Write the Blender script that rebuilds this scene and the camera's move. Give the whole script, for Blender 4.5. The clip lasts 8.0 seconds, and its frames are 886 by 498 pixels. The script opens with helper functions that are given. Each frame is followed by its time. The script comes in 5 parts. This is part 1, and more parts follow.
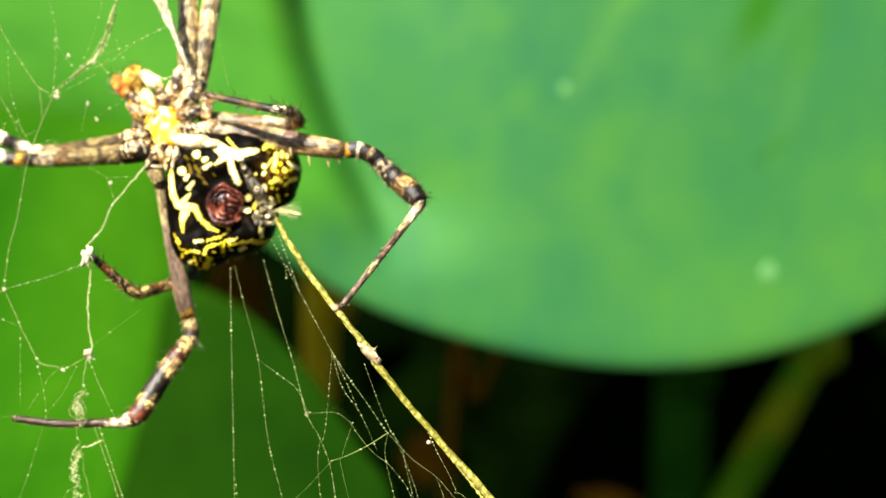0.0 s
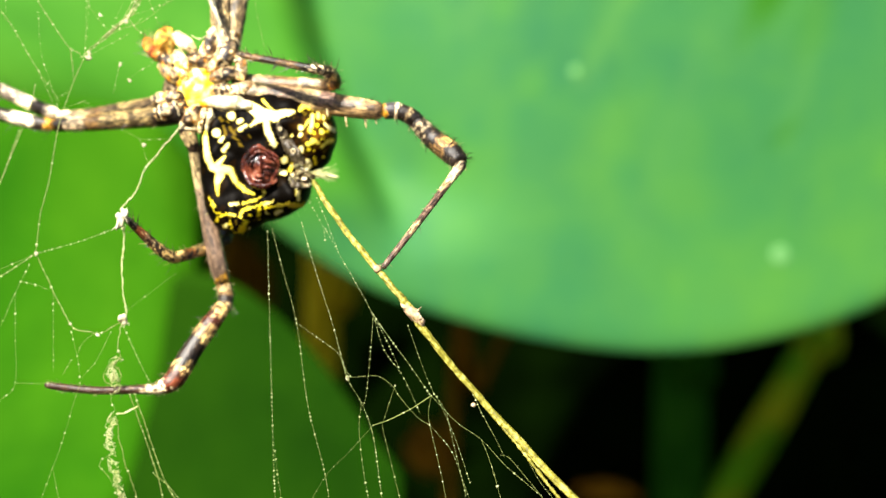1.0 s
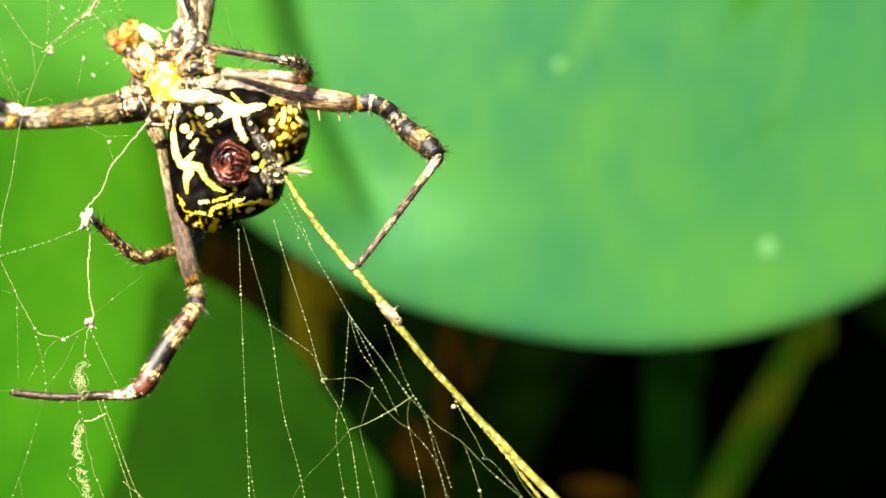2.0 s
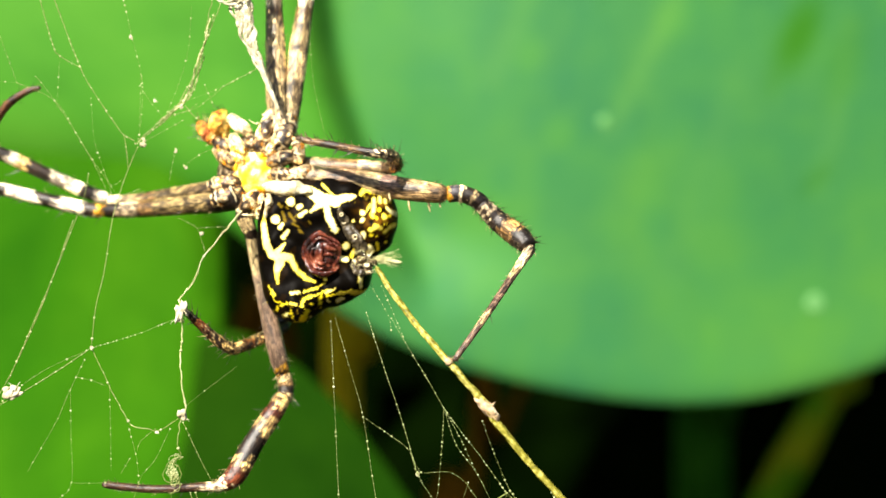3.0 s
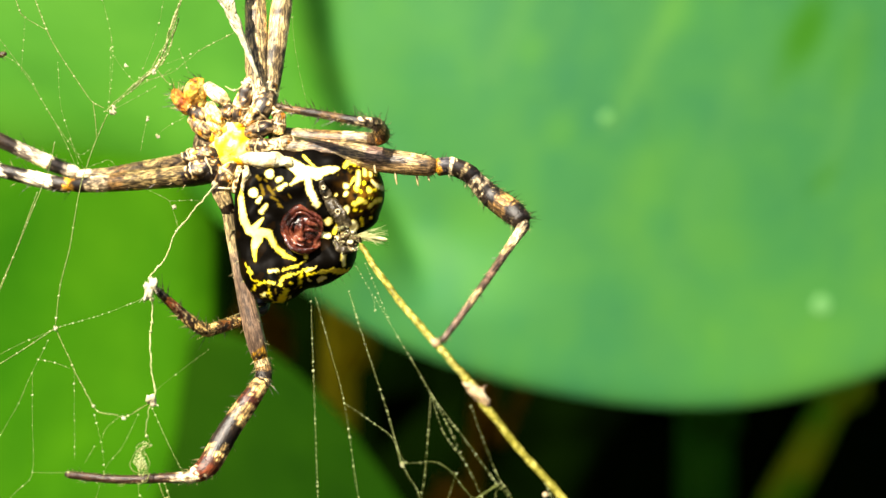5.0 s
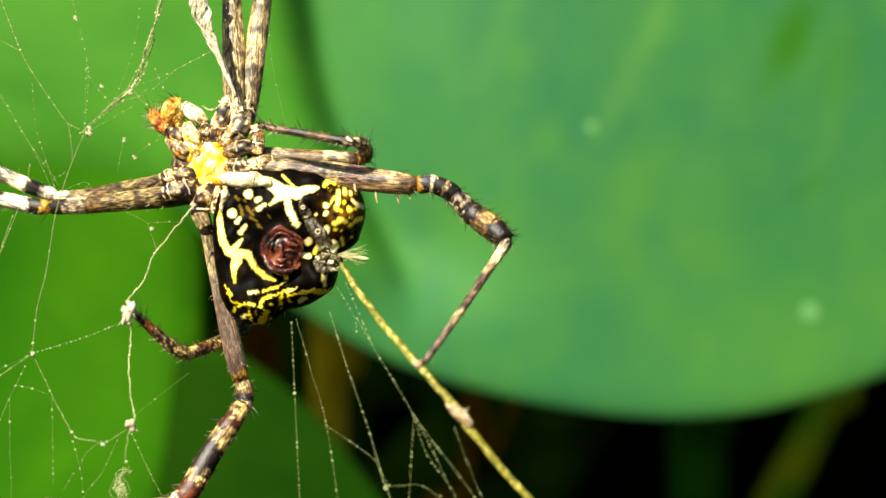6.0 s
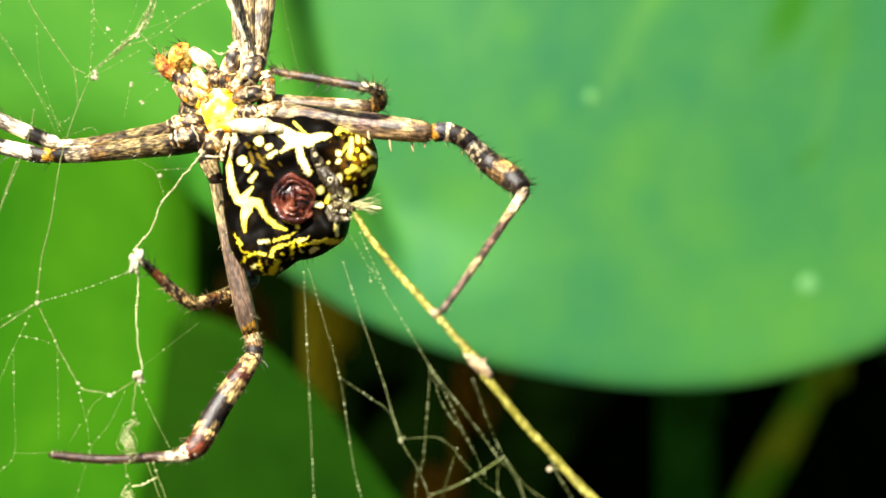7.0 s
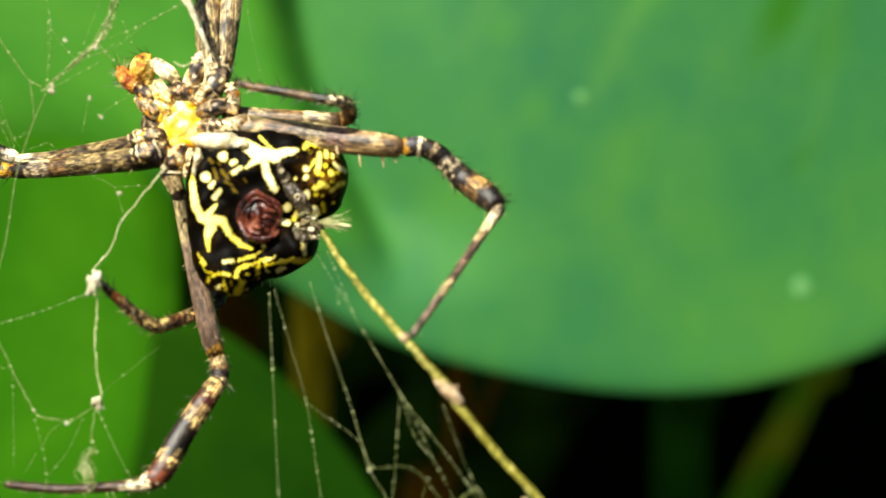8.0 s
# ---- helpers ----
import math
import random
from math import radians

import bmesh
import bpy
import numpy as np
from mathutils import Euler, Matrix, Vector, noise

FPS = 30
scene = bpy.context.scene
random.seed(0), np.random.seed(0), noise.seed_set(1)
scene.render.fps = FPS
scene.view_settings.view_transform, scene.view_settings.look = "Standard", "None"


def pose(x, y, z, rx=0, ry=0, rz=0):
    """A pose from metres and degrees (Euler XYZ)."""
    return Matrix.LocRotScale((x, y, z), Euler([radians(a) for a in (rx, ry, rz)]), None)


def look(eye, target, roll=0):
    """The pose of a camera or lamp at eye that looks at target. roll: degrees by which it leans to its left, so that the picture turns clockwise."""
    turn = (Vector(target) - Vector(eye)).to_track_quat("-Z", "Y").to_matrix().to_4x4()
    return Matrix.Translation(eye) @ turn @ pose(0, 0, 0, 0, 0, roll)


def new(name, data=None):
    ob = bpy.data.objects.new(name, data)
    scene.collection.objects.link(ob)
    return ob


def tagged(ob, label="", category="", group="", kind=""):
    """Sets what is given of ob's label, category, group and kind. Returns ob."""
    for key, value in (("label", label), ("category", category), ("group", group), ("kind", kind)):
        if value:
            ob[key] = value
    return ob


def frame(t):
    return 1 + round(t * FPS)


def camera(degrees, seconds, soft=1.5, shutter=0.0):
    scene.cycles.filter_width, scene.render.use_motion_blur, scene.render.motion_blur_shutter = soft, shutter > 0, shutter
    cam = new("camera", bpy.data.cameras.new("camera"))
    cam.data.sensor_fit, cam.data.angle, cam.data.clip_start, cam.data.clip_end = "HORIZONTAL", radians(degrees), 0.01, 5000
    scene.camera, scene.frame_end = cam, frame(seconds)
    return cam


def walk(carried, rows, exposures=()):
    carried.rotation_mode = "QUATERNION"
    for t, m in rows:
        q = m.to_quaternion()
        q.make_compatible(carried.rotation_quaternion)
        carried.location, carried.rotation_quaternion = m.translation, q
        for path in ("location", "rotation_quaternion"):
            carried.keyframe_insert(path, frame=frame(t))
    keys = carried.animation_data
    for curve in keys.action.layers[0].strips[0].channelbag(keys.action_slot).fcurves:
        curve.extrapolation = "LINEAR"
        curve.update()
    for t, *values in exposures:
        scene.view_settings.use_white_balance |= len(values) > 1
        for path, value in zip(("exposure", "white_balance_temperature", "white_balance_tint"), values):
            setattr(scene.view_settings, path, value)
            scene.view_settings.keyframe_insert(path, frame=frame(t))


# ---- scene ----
# An orb-weaving spider in its web before large leaves. Metres; the animal and its web are laid out in units of a little over a millimetre about ORIGIN.
cam = camera(40.0, 8.0, soft=1.5)
cam.data.dof.use_dof = True
cam.data.dof.focus_distance = 0.0912
cam.data.dof.aperture_fstop = 22.0
PATH = [
    (0.0, 0.00000, 0.00000, 0.60000, 90.000, 0.000, -0.000),
    (0.5, -0.00123, 0.00044, 0.59867, 89.982, 0.157, -0.619),
    (1.0, -0.00403, 0.00167, 0.59702, 89.956, 0.263, -0.456),
    (1.2, -0.00404, 0.00266, 0.59673, 89.774, 0.691, -0.473),
    (2.3, -0.00293, 0.00504, 0.59706, 90.039, 1.050, -1.173),
    (2.5, -0.00513, 0.00253, 0.59939, 90.536, 1.041, -1.364),
    (3.0, -0.00886, 0.00483, 0.60133, 91.500, 1.226, -0.214),
    (3.5, -0.01053, 0.00522, 0.60171, 91.529, 1.211, 0.113),
    (4.0, -0.00962, 0.00589, 0.59847, 91.296, 0.943, 0.072),
    (4.5, -0.00921, 0.01020, 0.59585, 90.766, 0.588, -0.005),
    (5.0, -0.00784, 0.01092, 0.59881, 92.086, 0.885, -0.093),
    (5.2, -0.00877, 0.01147, 0.59959, 91.933, 0.841, -0.840),
    (6.3, -0.00682, 0.01225, 0.59961, 92.576, 1.870, -0.496),
    (6.5, -0.00838, 0.01324, 0.59824, 92.064, 1.509, -1.106),
    (7.0, -0.00933, 0.01401, 0.59753, 91.534, 1.364, -1.199),
    (7.5, -0.00731, 0.01659, 0.59938, 91.498, 1.483, -1.574),
    (8.0, -0.00750, 0.01729, 0.59926, 91.278, 1.523, -1.331),
]
walk(cam, [(t, pose(x, y, z, rx, ry, rz)) for t, x, y, z, rx, ry, rz in PATH],
     [(0.0, 1.32, 6650, 7), (0.5, 1.44, 6620, 10), (1.0, 1.54, 6660, 10), (2.5, 1.58, 6620, 10), (3.0, 1.38, 6750, 10), (3.5, 1.40, 6750, 10), (4.0, 1.44, 6800, 10), (4.5, 1.63, 7100, 10),
      (5.0, 1.38, 7150, 10), (6.5, 0.95, 6680, 5), (7.0, 1.38, 6560, 10), (7.5, 1.09, 6560, 10), (8.0, 0.86, 6650, 5)])
ORIGIN = Vector((-0.02282, 0.10156, 0.60893))
UNIT = 0.001122

# ---- light ----
SUN_TO = Vector((-0.36, -0.70, 0.62)).normalized()
world = bpy.data.worlds.new("sky")
world.use_nodes = True
scene.world = world
wn = world.node_tree.nodes
sky = wn.new("ShaderNodeTexSky")
sky.sky_type = "NISHITA"
sky.sun_disc = False
sky.sun_elevation = math.asin(SUN_TO.z)
sky.sun_rotation = math.atan2(SUN_TO.x, SUN_TO.y)
world.node_tree.links.new(sky.outputs[0], wn["Background"].inputs[0])
wn["Background"].inputs[1].default_value = 0.045
sun_data = bpy.data.lights.new("sun", "SUN")
sun_data.energy = 5.0
sun_data.angle = radians(0.6)
sun_data.color = (1.0, 0.95, 0.86)
sun = new("sun", sun_data)
sun.matrix_world = look(SUN_TO * 5, (0, 0, 0))


# ---- materials ----
class Nodes:
    """A small node-tree builder."""

    def __init__(self, name):
        self.mat = bpy.data.materials.new(name)
        self.mat.use_nodes = True
        self.tree = self.mat.node_tree
        self.bsdf = self.tree.nodes["Principled BSDF"]
        self.out = self.tree.nodes["Material Output"]

    def add(self, kind, **values):
        node = self.tree.nodes.new(kind)
        for key, value in values.items():
            node.inputs[key].default_value = value
        return node

    def link(self, a, b):
        self.tree.links.new(a, b)

    def coords(self, scale, source="Object"):
        tc = self.add("ShaderNodeTexCoord")
        mp = self.add("ShaderNodeMapping")
        mp.inputs["Scale"].default_value = scale if isinstance(scale, tuple) else (scale,) * 3
        self.link(tc.outputs[source], mp.inputs["Vector"])
        return mp.outputs[0]

    def noise(self, vector, scale, detail=4.0, rough=0.55, distort=0.0):
        n = self.add("ShaderNodeTexNoise", Scale=scale, Detail=detail, Roughness=rough, Distortion=distort)
        self.link(vector, n.inputs["Vector"])
        return n.outputs["Fac"]

    def ramp(self, fac, stops):
        r = self.add("ShaderNodeValToRGB")
        while len(r.color_ramp.elements) < len(stops):
            r.color_ramp.elements.new(0.5)
        for e, (p, c) in zip(r.color_ramp.elements, stops):
            e.position, e.color = p, (*c, 1)
        self.link(fac, r.inputs[0])
        return r.outputs[0]

    def mix(self, fac, a, b, mode="MIX"):
        m = self.tree.nodes.new("ShaderNodeMix")
        m.data_type, m.blend_type = "RGBA", mode
        for socket, value in ((m.inputs[0], fac), (m.inputs[6], a), (m.inputs[7], b)):
            if isinstance(value, (int, float)):
                socket.default_value = value
            elif isinstance(value, tuple):
                socket.default_value = (*value, 1)
            else:
                self.link(value, socket)
        return m.outputs[2]

    def bump(self, height, strength, distance):
        b = self.add("ShaderNodeBump", Strength=strength, Distance=distance)
        self.link(height, b.inputs["Height"])
        self.link(b.outputs[0], self.bsdf.inputs["Normal"])
        return b.outputs[0]

    def attribute(self, name):
        a = self.add("ShaderNodeAttribute")
        a.attribute_name = name
        return a


def leaf_material(name, dark, mid, light, translucent, gloss=0.4, spots=None, half=None, spec=0.3):
    """A living leaf: mottled green, faint cell relief, light passing through the blade. half: stops of a half painted
    yellower to carry the sunlight on it, where the blade has one.
    """
    n = Nodes(name)
    big = n.noise(n.coords(26.0), 1.0, 4.0, 0.55, 0.6)
    small = n.noise(n.coords(150.0), 1.0, 3.0)
    broad = n.noise(n.coords((14.0, 9.0, 8.0)), 1.0, 2.0, 0.5, 0.8)
    colour = n.mix(0.5, n.ramp(big, [(0.34, dark), (0.5, mid), (0.66, light)]), n.ramp(broad, [(0.38, dark), (0.5, mid), (0.62, light)]))
    patches = n.noise(n.coords((70.0, 60.0, 46.0)), 1.0, 2.0, 0.5, 0.4)
    colour = n.mix(0.22, colour, n.ramp(patches, [(0.36, dark), (0.5, mid), (0.64, light)]))
    colour = n.mix(0.12, colour, n.ramp(small, [(0.3, dark), (0.7, light)]))
    if spots:
        v = n.add("ShaderNodeTexVoronoi", Scale=58.0)
        n.link(n.coords(1.0), v.inputs["Vector"])
        patch = n.noise(n.coords(17.0), 1.0, 1.0)
        near = n.ramp(v.outputs["Distance"], [(0.10, (0.55, 0.55, 0.55)), (0.34, (0, 0, 0))])
        keep = n.ramp(patch, [(0.42, (0, 0, 0)), (0.56, (1, 1, 1))])
        colour = n.mix(n.mix(1.0, near, keep, "MULTIPLY"), colour, spots)
    if half:
        side = n.ramp(big, [(0.34, half[0]), (0.5, half[1]), (0.68, half[2])])
        colour = n.mix(n.attribute("sunlit_half").outputs["Fac"], colour, side)
        colour = n.mix(n.attribute("vein").outputs["Fac"], colour, (0.105, 0.290, 0.045))
        colour = n.mix(n.attribute("dark_patch").outputs["Fac"], colour, (0.026, 0.150, 0.004))
    n.link(colour, n.bsdf.inputs["Base Color"])
    n.bsdf.inputs["Roughness"].default_value = gloss
    n.bsdf.inputs["Specular IOR Level"].default_value = spec
    normal = n.bump(n.noise(n.coords(420.0), 1.0, 2.0), 0.25, 0.0006)
    tr = n.add("ShaderNodeBsdfTranslucent")
    n.link(n.mix(0.5, colour, (0.35, 0.80, 0.05), "MULTIPLY"), tr.inputs["Color"])
    n.link(normal, tr.inputs["Normal"])
    ms = n.add("ShaderNodeMixShader", Fac=translucent)
    n.link(n.bsdf.outputs[0], ms.inputs[1])
    n.link(tr.outputs[0], ms.inputs[2])
    n.link(ms.outputs[0], n.out.inputs[0])
    return n.mat


def plain_material(name, stops, scale, rough=0.6, bump=0.3, depth=0.0005, source="Object", spec=0.5):
    n = Nodes(name)
    fac = n.noise(n.coords(scale, source), 1.0, 5.0)
    n.link(n.ramp(fac, stops), n.bsdf.inputs["Base Color"])
    n.bsdf.inputs["Roughness"].default_value = rough
    n.bsdf.inputs["Specular IOR Level"].default_value = spec
    n.bump(n.noise(n.coords(tuple(s * 3 for s in scale) if isinstance(scale, tuple) else scale * 3, source), 1.0, 3.0), bump, depth)
    return n.mat


def cuticle_material(name, rough, streak, mottle=0.75):
    """Banded chitin: the vertex tint carries the pigment, streaks run along the limb."""
    n = Nodes(name)
    tint, flow = n.attribute("tint"), n.attribute("flow")
    lines = n.noise(flow.outputs["Vector"], 1.0, 5.0, 0.65, 0.5)
    fine = n.noise(n.coords(2600.0), 1.0, 3.0)
    patch = n.noise(n.coords(640.0), 1.0, 4.0, 0.6, 0.8)
    shade = n.ramp(lines, [(0.40, (0.06, 0.04, 0.035)), (0.49, (0.62, 0.54, 0.44)), (0.58, (2.6, 2.4, 2.0))])
    colour = n.mix(streak, tint.outputs["Color"], shade, "MULTIPLY")
    colour = n.mix(mottle, colour, n.ramp(patch, [(0.40, (0.16, 0.12, 0.12)), (0.48, (0.85, 0.8, 0.76)), (0.58, (2.0, 1.95, 1.75))]), "MULTIPLY")
    colour = n.mix(0.5, colour, n.ramp(fine, [(0.3, (0.45, 0.42, 0.4)), (0.65, (1.15, 1.12, 1.1))]), "MULTIPLY")
    n.link(colour, n.bsdf.inputs["Base Color"])
    n.bsdf.inputs["Roughness"].default_value = rough
    n.bump(lines, 0.35, 0.00012)
    return n.mat


def abdomen_material():
    n = Nodes("abdomen_skin")
    tint = n.attribute("tint")
    fine = n.noise(n.coords(3200.0), 1.0, 3.0)
    n.link(n.mix(0.3, tint.outputs["Color"], n.ramp(fine, [(0.3, (0.5, 0.45, 0.4)), (0.6, (1.1, 1.1, 1.1))]), "MULTIPLY"), n.bsdf.inputs["Base Color"])
    n.bsdf.inputs["Roughness"].default_value = 0.5
    n.bsdf.inputs["Specular IOR Level"].default_value = 0.03
    n.bump(n.noise(n.coords(1500.0), 1.0, 3.0), 0.3, 0.0001)
    return n.mat


LEAF_MAIN = leaf_material("leaf_green", (0.024, 0.150, 0.056), (0.044, 0.202, 0.045), (0.078, 0.252, 0.030), 0.25, 0.6, (0.078, 0.270, 0.028),
                          ((0.032, 0.170, 0.010), (0.050, 0.226, 0.014), (0.072, 0.266, 0.018)), spec=0.14)
LEAF_BRIGHT = leaf_material("leaf_yellow_green", (0.009, 0.080, 0.001), (0.024, 0.131, 0.002), (0.050, 0.180, 0.004), 0.25, 0.7, spec=0.03)
# Leaf green darkened so the colour itself carries the lower leaf's shade.
LEAF_SHADED = leaf_material("leaf_green_shaded", (0.004, 0.026, 0.0003), (0.0075, 0.040, 0.0005), (0.014, 0.056, 0.0008), 0.2, 0.8, spec=0.03)
STALK = plain_material("stalk_green", [(0.35, (0.007, 0.055, 0.0016)), (0.6, (0.015, 0.080, 0.003))], 60.0, 0.7, spec=0.04)
STEM = plain_material("stem_olive", [(0.42, (0.075, 0.22, 0.004)), (0.64, (0.25, 0.27, 0.006))], 45.0, 0.7, spec=0.04)
STRAND = plain_material("thin_silk", [(0.3, (0.11, 0.14, 0.025)), (0.7, (0.26, 0.30, 0.08))], 900.0, 0.5)
BEAD = plain_material("silk_droplet", [(0.3, (0.38, 0.42, 0.16)), (0.7, (0.64, 0.67, 0.36))], 900.0, 0.3)
OCHRE = plain_material("dry_ochre", [(0.35, (0.46, 0.35, 0.008)), (0.65, (0.68, 0.52, 0.015))], 60.0, 0.7, spec=0.04)
DEAD = plain_material("dead_leaf_brown", [(0.35, (0.12, 0.05, 0.002)), (0.65, (0.27, 0.12, 0.006))], 80.0, 0.8, spec=0.04)
SOIL = plain_material("soil", [(0.35, (0.010, 0.008, 0.005)), (0.65, (0.030, 0.024, 0.014))], 18.0, 0.95, 0.6, 0.01, spec=0.0)
# Deep shade of the undergrowth, put straight into a near-black colour.
THICKET_SHADE = plain_material("thicket_shade", [(0.35, (0.0004, 0.0012, 0.0002)), (0.7, (0.0015, 0.005, 0.0004))], 25.0, 0.9, spec=0.0)
SILK = plain_material("silk", [(0.3, (0.42, 0.40, 0.13)), (0.7, (0.70, 0.68, 0.38))], 900.0, 0.45)
CORD = plain_material("silk_cord", [(0.36, (0.11, 0.10, 0.007)), (0.5, (0.23, 0.205, 0.013)), (0.64, (0.50, 0.45, 0.10))], 2200.0, 0.55, 0.5, 0.0001)
WHITE_SILK = plain_material("white_silk", [(0.3, (0.32, 0.28, 0.16)), (0.5, (0.54, 0.49, 0.32)), (0.7, (0.78, 0.74, 0.58))], 1500.0, 0.6, 0.5, 0.0001)
LIMB = cuticle_material("limb_cuticle", 0.36, 0.9)
BAND = cuticle_material("banded_cuticle", 0.40, 0.75)
SLEEK = cuticle_material("sleek_cuticle", 0.30, 0.62, 0.25)
SKIN = abdomen_material()
HAIR = plain_material("golden_hair", [(0.3, (0.30, 0.20, 0.07)), (0.7, (0.62, 0.50, 0.26))], 900.0, 0.5)
BRISTLE = plain_material("bristle", [(0.3, (0.012, 0.008, 0.006)), (0.7, (0.05, 0.03, 0.02))], 900.0, 0.4)
STERNUM = plain_material("sternum_yellow", [(0.36, (0.82, 0.36, 0.008)), (0.46, (0.93, 0.70, 0.03)), (0.57, (0.95, 0.88, 0.48))], 700.0, 0.35, 0.4, 0.0002)
GILT = plain_material("orange_yellow_cuticle", [(0.40, (0.66, 0.20, 0.006)), (0.50, (0.90, 0.50, 0.015)), (0.62, (0.94, 0.78, 0.14))], 900.0, 0.35, 0.4, 0.0002)
CREAM = plain_material("cream_cuticle", [(0.35, (0.35, 0.22, 0.08)), (0.55, (0.80, 0.68, 0.40)), (0.7, (0.90, 0.85, 0.68))], 1300.0, 0.4, 0.5, 0.0002)
RED = plain_material("red_brown_cuticle", [(0.38, (0.010, 0.003, 0.002)), (0.52, (0.060, 0.012, 0.007)), (0.63, (0.21, 0.055, 0.028)), (0.74, (0.55, 0.26, 0.16))], 900.0, 0.25, 0.5, 0.0002)
PEACH = plain_material("pale_orange_hair", [(0.38, (0.50, 0.14, 0.01)), (0.5, (0.86, 0.42, 0.03)), (0.62, (0.92, 0.72, 0.18))], 1500.0, 0.5, 0.8, 0.0003)
ORANGE = plain_material("orange_hair", [(0.38, (0.30, 0.06, 0.006)), (0.5, (0.74, 0.20, 0.01)), (0.64, (0.86, 0.44, 0.06))], 1500.0, 0.5, 0.8, 0.0003)
FOLD = plain_material("dusky_skin", [(0.36, (0.012, 0.009, 0.005)), (0.54, (0.070, 0.052, 0.028)), (0.70, (0.24, 0.19, 0.11))], 1500.0, 0.38, 0.5, 0.0002)
GREY = plain_material("grey_tan_cuticle", [(0.36, (0.022, 0.014, 0.007)), (0.52, (0.13, 0.085, 0.040)), (0.68, (0.46, 0.36, 0.20))], 2200.0, 0.5, 0.6, 0.0002)
KNOT = plain_material("tan_knot", [(0.34, (0.30, 0.18, 0.09)), (0.5, (0.52, 0.36, 0.20)), (0.66, (0.72, 0.60, 0.40))], 1600.0, 0.6, 0.6, 0.0002)
SPECK = plain_material("pale_speck", [(0.3, (0.075, 0.230, 0.062)), (0.7, (0.105, 0.270, 0.088))], 300.0, 0.6, spec=0.1)

# ---- geometry helpers ----


def part(name, bm, material, parent=None, label="", smooth=True):
    me = bpy.data.meshes.new(name)
    bm.to_mesh(me)
    bm.free()
    me.materials.append(material)
    if smooth:
        me.polygons.foreach_set("use_smooth", [True] * len(me.polygons))
    ob = new(name, me)
    if parent is not None:
        ob.parent = parent
    if label:
        tagged(ob, label)
    return ob


def spline(points, steps):
    """Catmull-Rom through the rows of points (any number of columns)."""
    p = [np.array(q, float) for q in points]
    p = [2 * p[0] - p[1], *p, 2 * p[-1] - p[-2]]
    out = []
    for i in range(1, len(p) - 2):
        for k in range(steps):
            t = k / steps
            a, b, c, d = p[i - 1], p[i], p[i + 1], p[i + 2]
            out.append(0.5 * (2 * b + (c - a) * t + (2 * a - 5 * b + 4 * c - d) * t * t + (3 * b - a - 3 * c + d) * t**3))
    out.append(p[-2])
    return out


def sweep(bm, rows, sides=8, tint=None, closed=True):
    """A round tube along rows of (x, y, z, radius). tint(u, angle) gives the pigment of a vertex, u from 0 to 1 along the way."""
    layer = flow = None
    if tint:
        layer = bm.verts.layers.float_color.get("tint") or bm.verts.layers.float_color.new("tint")
        flow = bm.verts.layers.float_vector.get("flow") or bm.verts.layers.float_vector.new("flow")
    centres = [Vector(r[:3]) for r in rows]
    ahead = (centres[1] - centres[0]).normalized()
    side = ahead.cross(Vector((0, 1, 0)))
    if side.length < 0.1:
        side = ahead.cross(Vector((1, 0, 0)))
    side.normalize()
    rings, gone = [], 0.0
    lengths = [(b - a).length for a, b in zip(centres, centres[1:])]
    total = sum(lengths) or 1.0
    for i, c in enumerate(centres):
        a = (centres[min(i + 1, len(centres) - 1)] - centres[max(i - 1, 0)]).normalized()
        side = (side - a * side.dot(a)).normalized()
        up = a.cross(side)
        ring = []
        for k in range(sides):
            ang = 2 * math.pi * k / sides
            v = bm.verts.new(c + (side * math.cos(ang) + up * math.sin(ang)) * max(rows[i][3], 1e-4))
            if tint:
                v[layer] = (*tint(gone / total, ang), 1)
                v[flow] = (gone * 1.6, math.cos(ang) * 7.5 * (0.5 + rows[i][3]), math.sin(ang) * 7.5 * (0.5 + rows[i][3]))
            ring.append(v)
        rings.append(ring)
        if i < len(lengths):
            gone += lengths[i]
    for a, b in zip(rings, rings[1:]):
        for k in range(sides):
            bm.faces.new((a[k], a[(k + 1) % sides], b[(k + 1) % sides], b[k]))
    if closed:
        bm.faces.new(rings[0][::-1])
        bm.faces.new(rings[-1])
    return rings


def scaled(bm):
    bmesh.ops.scale(bm, vec=(UNIT, UNIT, UNIT), verts=bm.verts)
    bmesh.ops.recalc_face_normals(bm, faces=bm.faces)
    return bm


def blob(bm, centre, radii, turn=0.0, rough=0.08, seed=0, sub=3, tilt=0.0):
    """A lumpy ellipsoid, in millimetres; turn leans it in the picture plane."""
    made = bmesh.ops.create_icosphere(bm, subdivisions=sub, radius=1.0)["verts"]
    m = Matrix.Translation(centre) @ Euler((radians(tilt), radians(-turn), 0)).to_matrix().to_4x4()
    for v in made:
        k = 1 + rough * noise.noise(v.co * 2.2 + Vector((seed * 3.1, seed, 0)))
        v.co = m @ Vector((v.co.x * radii[0] * k, v.co.y * radii[1] * k, v.co.z * radii[2] * k))
    return made


def cone(bm, base, tip, radius):
    base, tip = Vector(base), Vector(tip)
    a = (tip - base).normalized()
    s = a.orthogonal().normalized()
    u = a.cross(s)
    ring = [bm.verts.new(base + (s * math.cos(k * 2.0944) + u * math.sin(k * 2.0944)) * radius) for k in range(3)]
    top = bm.verts.new(tip)
    for k in range(3):
        bm.faces.new((ring[k], ring[(k + 1) % 3], top))


